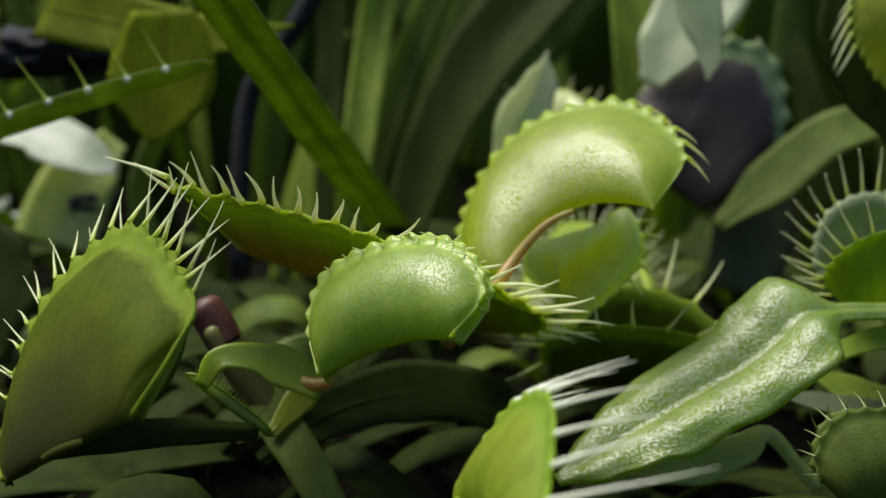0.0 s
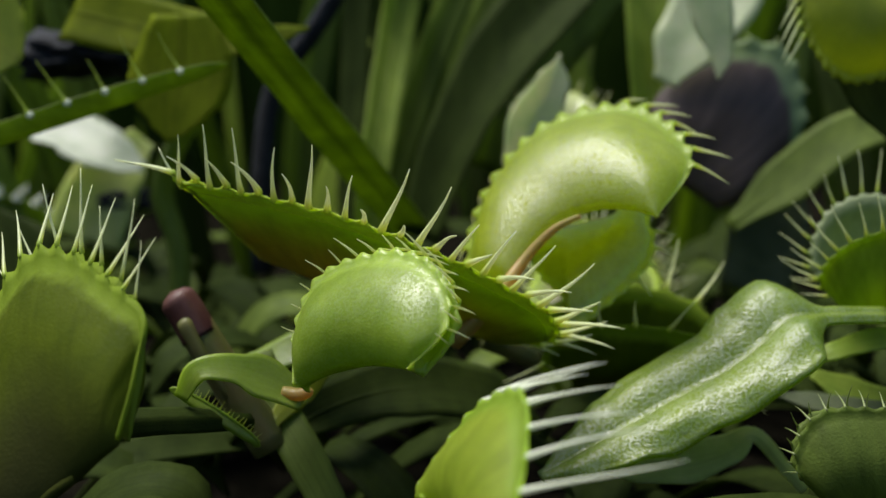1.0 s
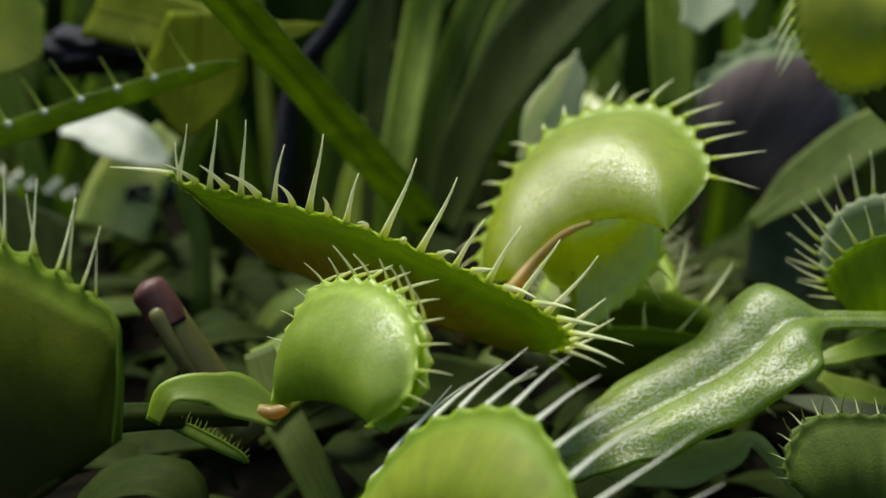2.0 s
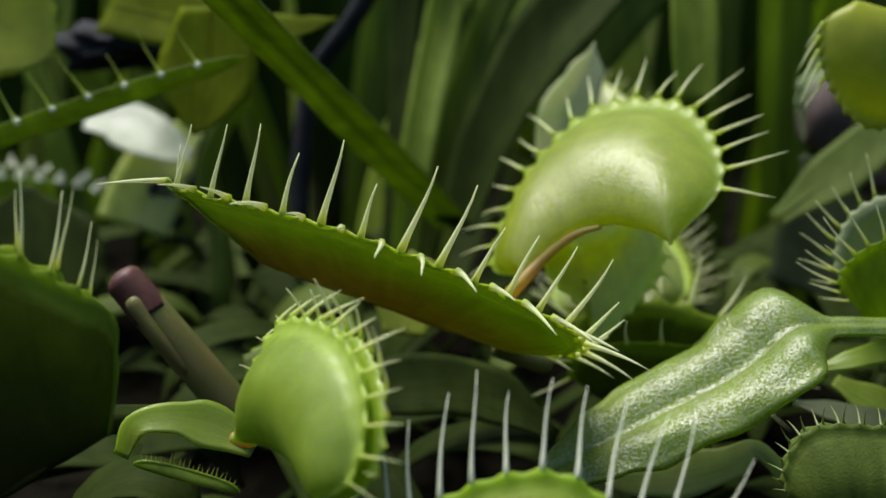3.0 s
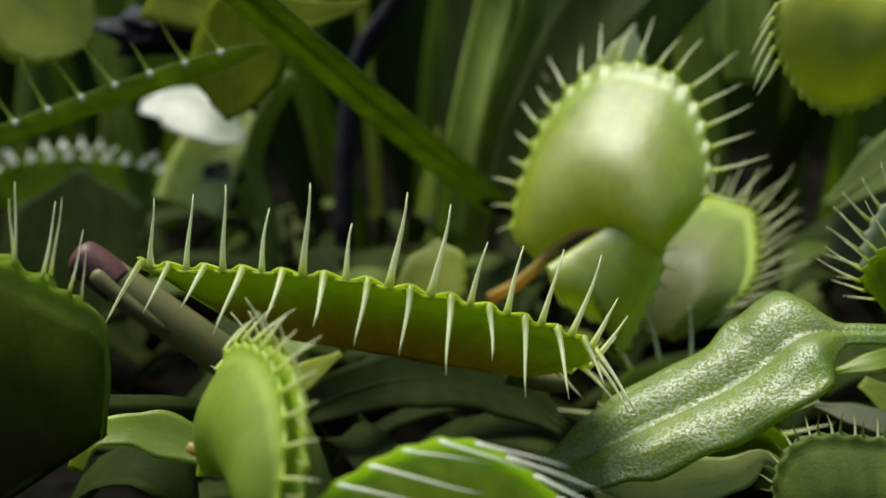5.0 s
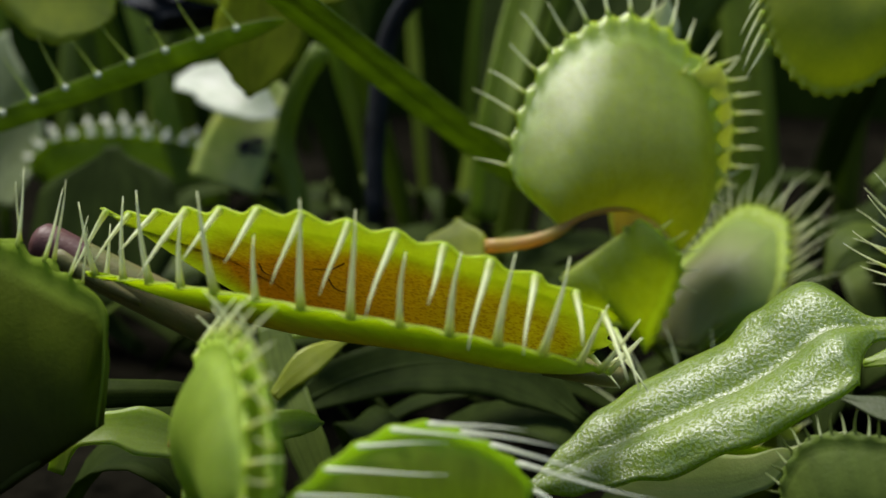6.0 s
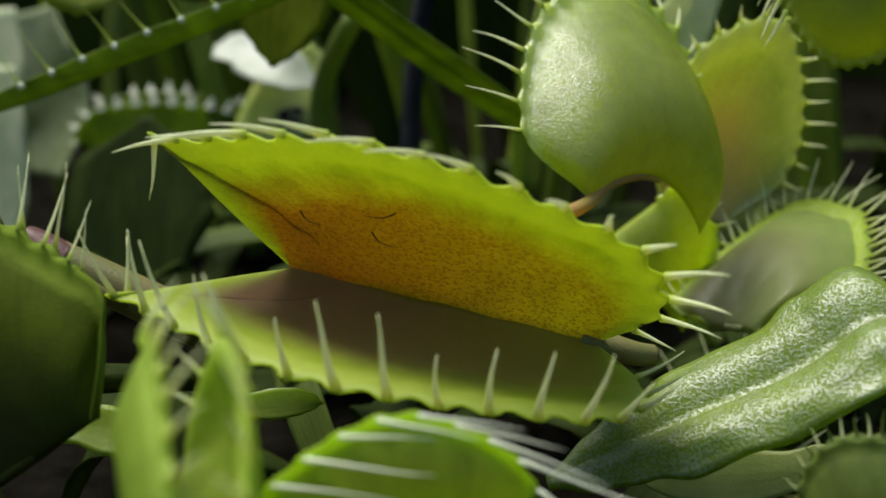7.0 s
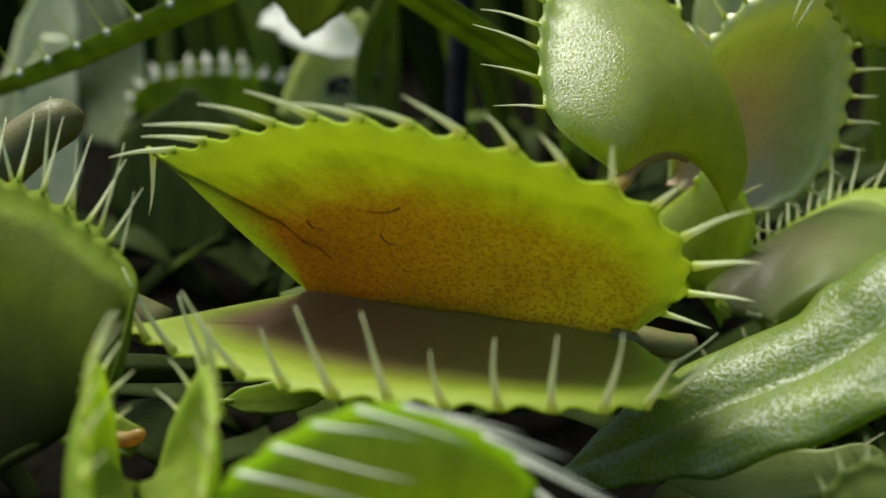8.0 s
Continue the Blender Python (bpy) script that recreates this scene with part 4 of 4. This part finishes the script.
leaf("dull grey-green arching leaf", [(0.0308, 0.1179, -0.0224), (0.0372, 0.119, -0.0174), (0.0435, 0.12, -0.0125), (0.0517, 0.1205, -0.0103)], (0.1, 0.3, 0.28, 0.2), (-0.3, -0.8, 0.6), BLADE, fold=0.15, rib=0.035)
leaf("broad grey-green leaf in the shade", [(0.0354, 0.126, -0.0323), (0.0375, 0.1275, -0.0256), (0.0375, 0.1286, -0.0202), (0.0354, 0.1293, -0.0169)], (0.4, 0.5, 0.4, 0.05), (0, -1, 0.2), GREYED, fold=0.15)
# sunlight on these two leaves is put into their pale colours
leaf("bright white leaf catching the sun", [(-0.055, 0.1325, -0.014), (-0.0507, 0.1339, -0.0142), (-0.0454, 0.1328, -0.0163), (-0.0411, 0.1336, -0.0183)], (0.12, 0.28, 0.4, 0.38, 0.3, 0.1), (0.1, -0.6, 0.9), SUNLIT, fold=0.2)
leaf("pale green leaf below the white one", [(-0.0495, 0.1335, -0.0279), (-0.0482, 0.1352, -0.0236), (-0.0462, 0.1371, -0.0192), (-0.0428, 0.1395, -0.015)], (0.5, 0.5, 0.45, 0.2), (0.2, -1, 0.4), MILKY, fold=0.2)
leaf("yellow-green round leaf hanging from above", [(-0.0269, 0.1057, 0.001), (-0.0267, 0.1042, -0.0043), (-0.0273, 0.1029, -0.008), (-0.0279, 0.1017, -0.0113)], (0.3, 0.42, 0.5, 0.52, 0.48, 0.38, 0.22, 0.03), (0, -1, 0.2), OLIVE, fold=0.15, rib=0.035)
leaf("broad yellow-green leaf reaching across others", [(-0.0408, 0.1129, 0.0013), (-0.031, 0.1111, -0.0007), (-0.0227, 0.1095, -0.0016), (-0.0149, 0.1092, -0.0004)], (0.35, 0.36, 0.34, 0.3, 0.25, 0.18, 0.1, 0.02), (0, -0.9, 0.5), OLIVE, fold=0.15, rib=0.035)
leaf("shaded yellow-green leaf of another plant", [(-0.0504, 0.1003, 0.0029), (-0.046, 0.1003, -0.0004), (-0.0432, 0.1004, -0.0021), (-0.0413, 0.1004, -0.0032)], (0.5, 0.58, 0.6, 0.54, 0.42, 0.25, 0.05), (0, -0.9, 0.4), GOLD, fold=0.15, rib=0.035)
_arch = part("stem", tube_mesh([(-0.0128, 0.1273, 0.0065), (-0.0173, 0.1275, -0.0006), (-0.0227, 0.1276, -0.008), (-0.024, 0.125, -0.0194), (-0.0238, 0.1228, -0.0295)], 0.0012, 0.0012), BLACK)
tagged(_arch, "black bent dead flower stem", "stem")
_back = part("stem", tube_mesh([(-0.0308, 0.1263, -0.009), (-0.0342, 0.1256, -0.0142), (-0.0361, 0.1252, -0.0203), (-0.0341, 0.1238, -0.027), (-0.0337, 0.1215, -0.0349)], 0.0013, 0.0013), BLADE)
tagged(_back, "dark green bent flower stem", "stem")


def clump(label, centre, size, seed):
    bm = bmesh.new()
    bmesh.ops.create_icosphere(bm, subdivisions=4, radius=1)
    for v in bm.verts:
        n = v.co.normalized()
        v.co = Vector((n.x * size[0], n.y * size[1], n.z * size[2])) * (1 + 0.45 * noise.noise(n * 2.2 + Vector((seed, 0, 0))) + 0.2 * noise.noise(n * 6 + Vector((0, seed, 0))))
        v.co += Vector(centre)
    tagged(part("litter", bm, BLACK), label, "plant litter")


clump("black wet clump of dead plant matter", (-0.0441, 0.1219, -0.0034), (0.0075, 0.005, 0.0028), 1)
clump("black scrap of dead leaf", (-0.0461, 0.138, -0.0232), (0.004, 0.003, 0.0018), 2)
clump("black scrap of dead leaf", (-0.0483, 0.1369, -0.0277), (0.004, 0.003, 0.0012), 3)

# blades that fill the depth of the bed, some coloured dark for its shade
_rnd = random.Random(7)
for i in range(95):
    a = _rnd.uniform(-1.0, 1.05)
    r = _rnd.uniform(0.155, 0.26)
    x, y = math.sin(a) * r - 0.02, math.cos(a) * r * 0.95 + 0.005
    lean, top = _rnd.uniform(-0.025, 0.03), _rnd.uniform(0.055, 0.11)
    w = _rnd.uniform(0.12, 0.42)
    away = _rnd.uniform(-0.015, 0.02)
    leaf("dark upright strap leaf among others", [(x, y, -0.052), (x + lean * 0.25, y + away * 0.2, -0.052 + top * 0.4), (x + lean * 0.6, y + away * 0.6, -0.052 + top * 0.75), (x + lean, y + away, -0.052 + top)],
         (w * 0.7, w, w * 0.8, 0.02), (_rnd.uniform(-0.8, 0.8), -1, 0.1), _rnd.choice((SHADED_BLADE, BLADE, BLADE, LIGHT)), fold=_rnd.uniform(0.1, 0.5), n=12, across=4, rib=0.03, name="strap_leaf", group="strap leaves of the bed", seed=i)
# low leaves that cover the soil, most darkened in pigment to stand for shade
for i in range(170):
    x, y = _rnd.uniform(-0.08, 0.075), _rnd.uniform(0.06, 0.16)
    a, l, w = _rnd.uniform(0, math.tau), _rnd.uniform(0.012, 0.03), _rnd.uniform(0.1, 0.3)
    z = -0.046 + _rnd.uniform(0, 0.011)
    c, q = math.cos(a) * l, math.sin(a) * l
    leaf("low leaf over soil, coloured dark for shade", [(x, y, z - 0.003), (x + c * 0.4, y + q * 0.4, z + 0.004), (x + c * 0.8, y + q * 0.8, z + 0.005), (x + c, y + q, z + 0.001)],
         (w * 0.5, w, w * 0.9, 0.02), (0, -0.2, 1), _rnd.choice((SHADED_BLADE, SHADED_BLADE, SHADED_BLADE, BLADE if i % 2 else SHADED_BLADE)), fold=_rnd.uniform(0.1, 0.4), n=12, across=4, name="low_leaf", group="low leaves of the bed", seed=i)

leaf("large dark green leaf standing in the shade", [(-0.0518, 0.1087, -0.0368), (-0.0531, 0.1112, -0.0307), (-0.054, 0.114, -0.0246), (-0.0546, 0.1165, -0.0193)], (0.6, 1.0, 0.9, 0.1), (0.1, -1, 0.1), SHADED_BLADE, fold=0.12)

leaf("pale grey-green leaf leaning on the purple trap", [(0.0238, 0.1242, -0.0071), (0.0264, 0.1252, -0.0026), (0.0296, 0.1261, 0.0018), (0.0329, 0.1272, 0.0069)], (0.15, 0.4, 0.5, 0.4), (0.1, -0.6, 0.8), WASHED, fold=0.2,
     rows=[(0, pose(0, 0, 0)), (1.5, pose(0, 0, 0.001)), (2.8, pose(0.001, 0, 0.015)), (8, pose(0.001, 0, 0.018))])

# far leaves whose pale pigment stands for lit, hazy foliage
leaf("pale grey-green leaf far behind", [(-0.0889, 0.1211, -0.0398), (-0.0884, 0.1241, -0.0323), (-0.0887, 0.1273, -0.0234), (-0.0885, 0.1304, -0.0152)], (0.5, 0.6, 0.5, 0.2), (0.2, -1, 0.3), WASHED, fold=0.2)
leaf("pale leaf far behind, its colour standing for light and haze", [(-0.1014, 0.1271, -0.0369), (-0.0985, 0.1326, -0.0269), (-0.097, 0.137, -0.0176), (-0.097, 0.1408, -0.0081)], (0.5, 0.7, 0.6, 0.3), (0.1, -0.8, 0.6), WASHED, fold=0.2)
leaf("pale leaf far behind, its colour standing for light and haze", [(-0.0955, 0.143, -0.0347), (-0.0946, 0.1468, -0.0264), (-0.0977, 0.1486, -0.0177), (-0.0992, 0.1511, -0.0092)], (0.5, 0.85, 0.85, 0.5), (-0.2, -0.8, 0.6), SAGE, fold=0.2)
leaf("dark shaded stem crossing low over soil", [(-0.0282, 0.0573, -0.0246), (-0.0233, 0.0585, -0.024), (-0.0196, 0.0597, -0.024), (-0.0159, 0.0626, -0.0248), (-0.0123, 0.0665, -0.0264)], (0.09, 0.1, 0.1, 0.09, 0.06), (0, -0.8, 0.6), SHADED_BLADE, fold=-0.2, name="stem", category="stem")


# ---- what moves ----
def motions():
    for ob, rows in KEYED:
        walk(ob, rows)
    for ob, sign, gape in LOBES:
        walk(ob, [(row[0], pose(0, 0, 0, row[1] if sign > 0 else -row[-1])) for row in gape])
    for ob, base, side, sign, off, bend, lean, ease in TEETH:
        turned = pose(0, 0, 0, 0, 0, 0 if sign > 0 else 180)
        walk(ob, [(row[0], Matrix.Translation(base) @ pose(0, 0, 0, 0, side + (row[2] * lean if len(row) > 2 else 0), 0)
                   @ pose(0, 0, 0, -sign * (row[1] * ease + off)) @ turned) for row in bend])


motions()
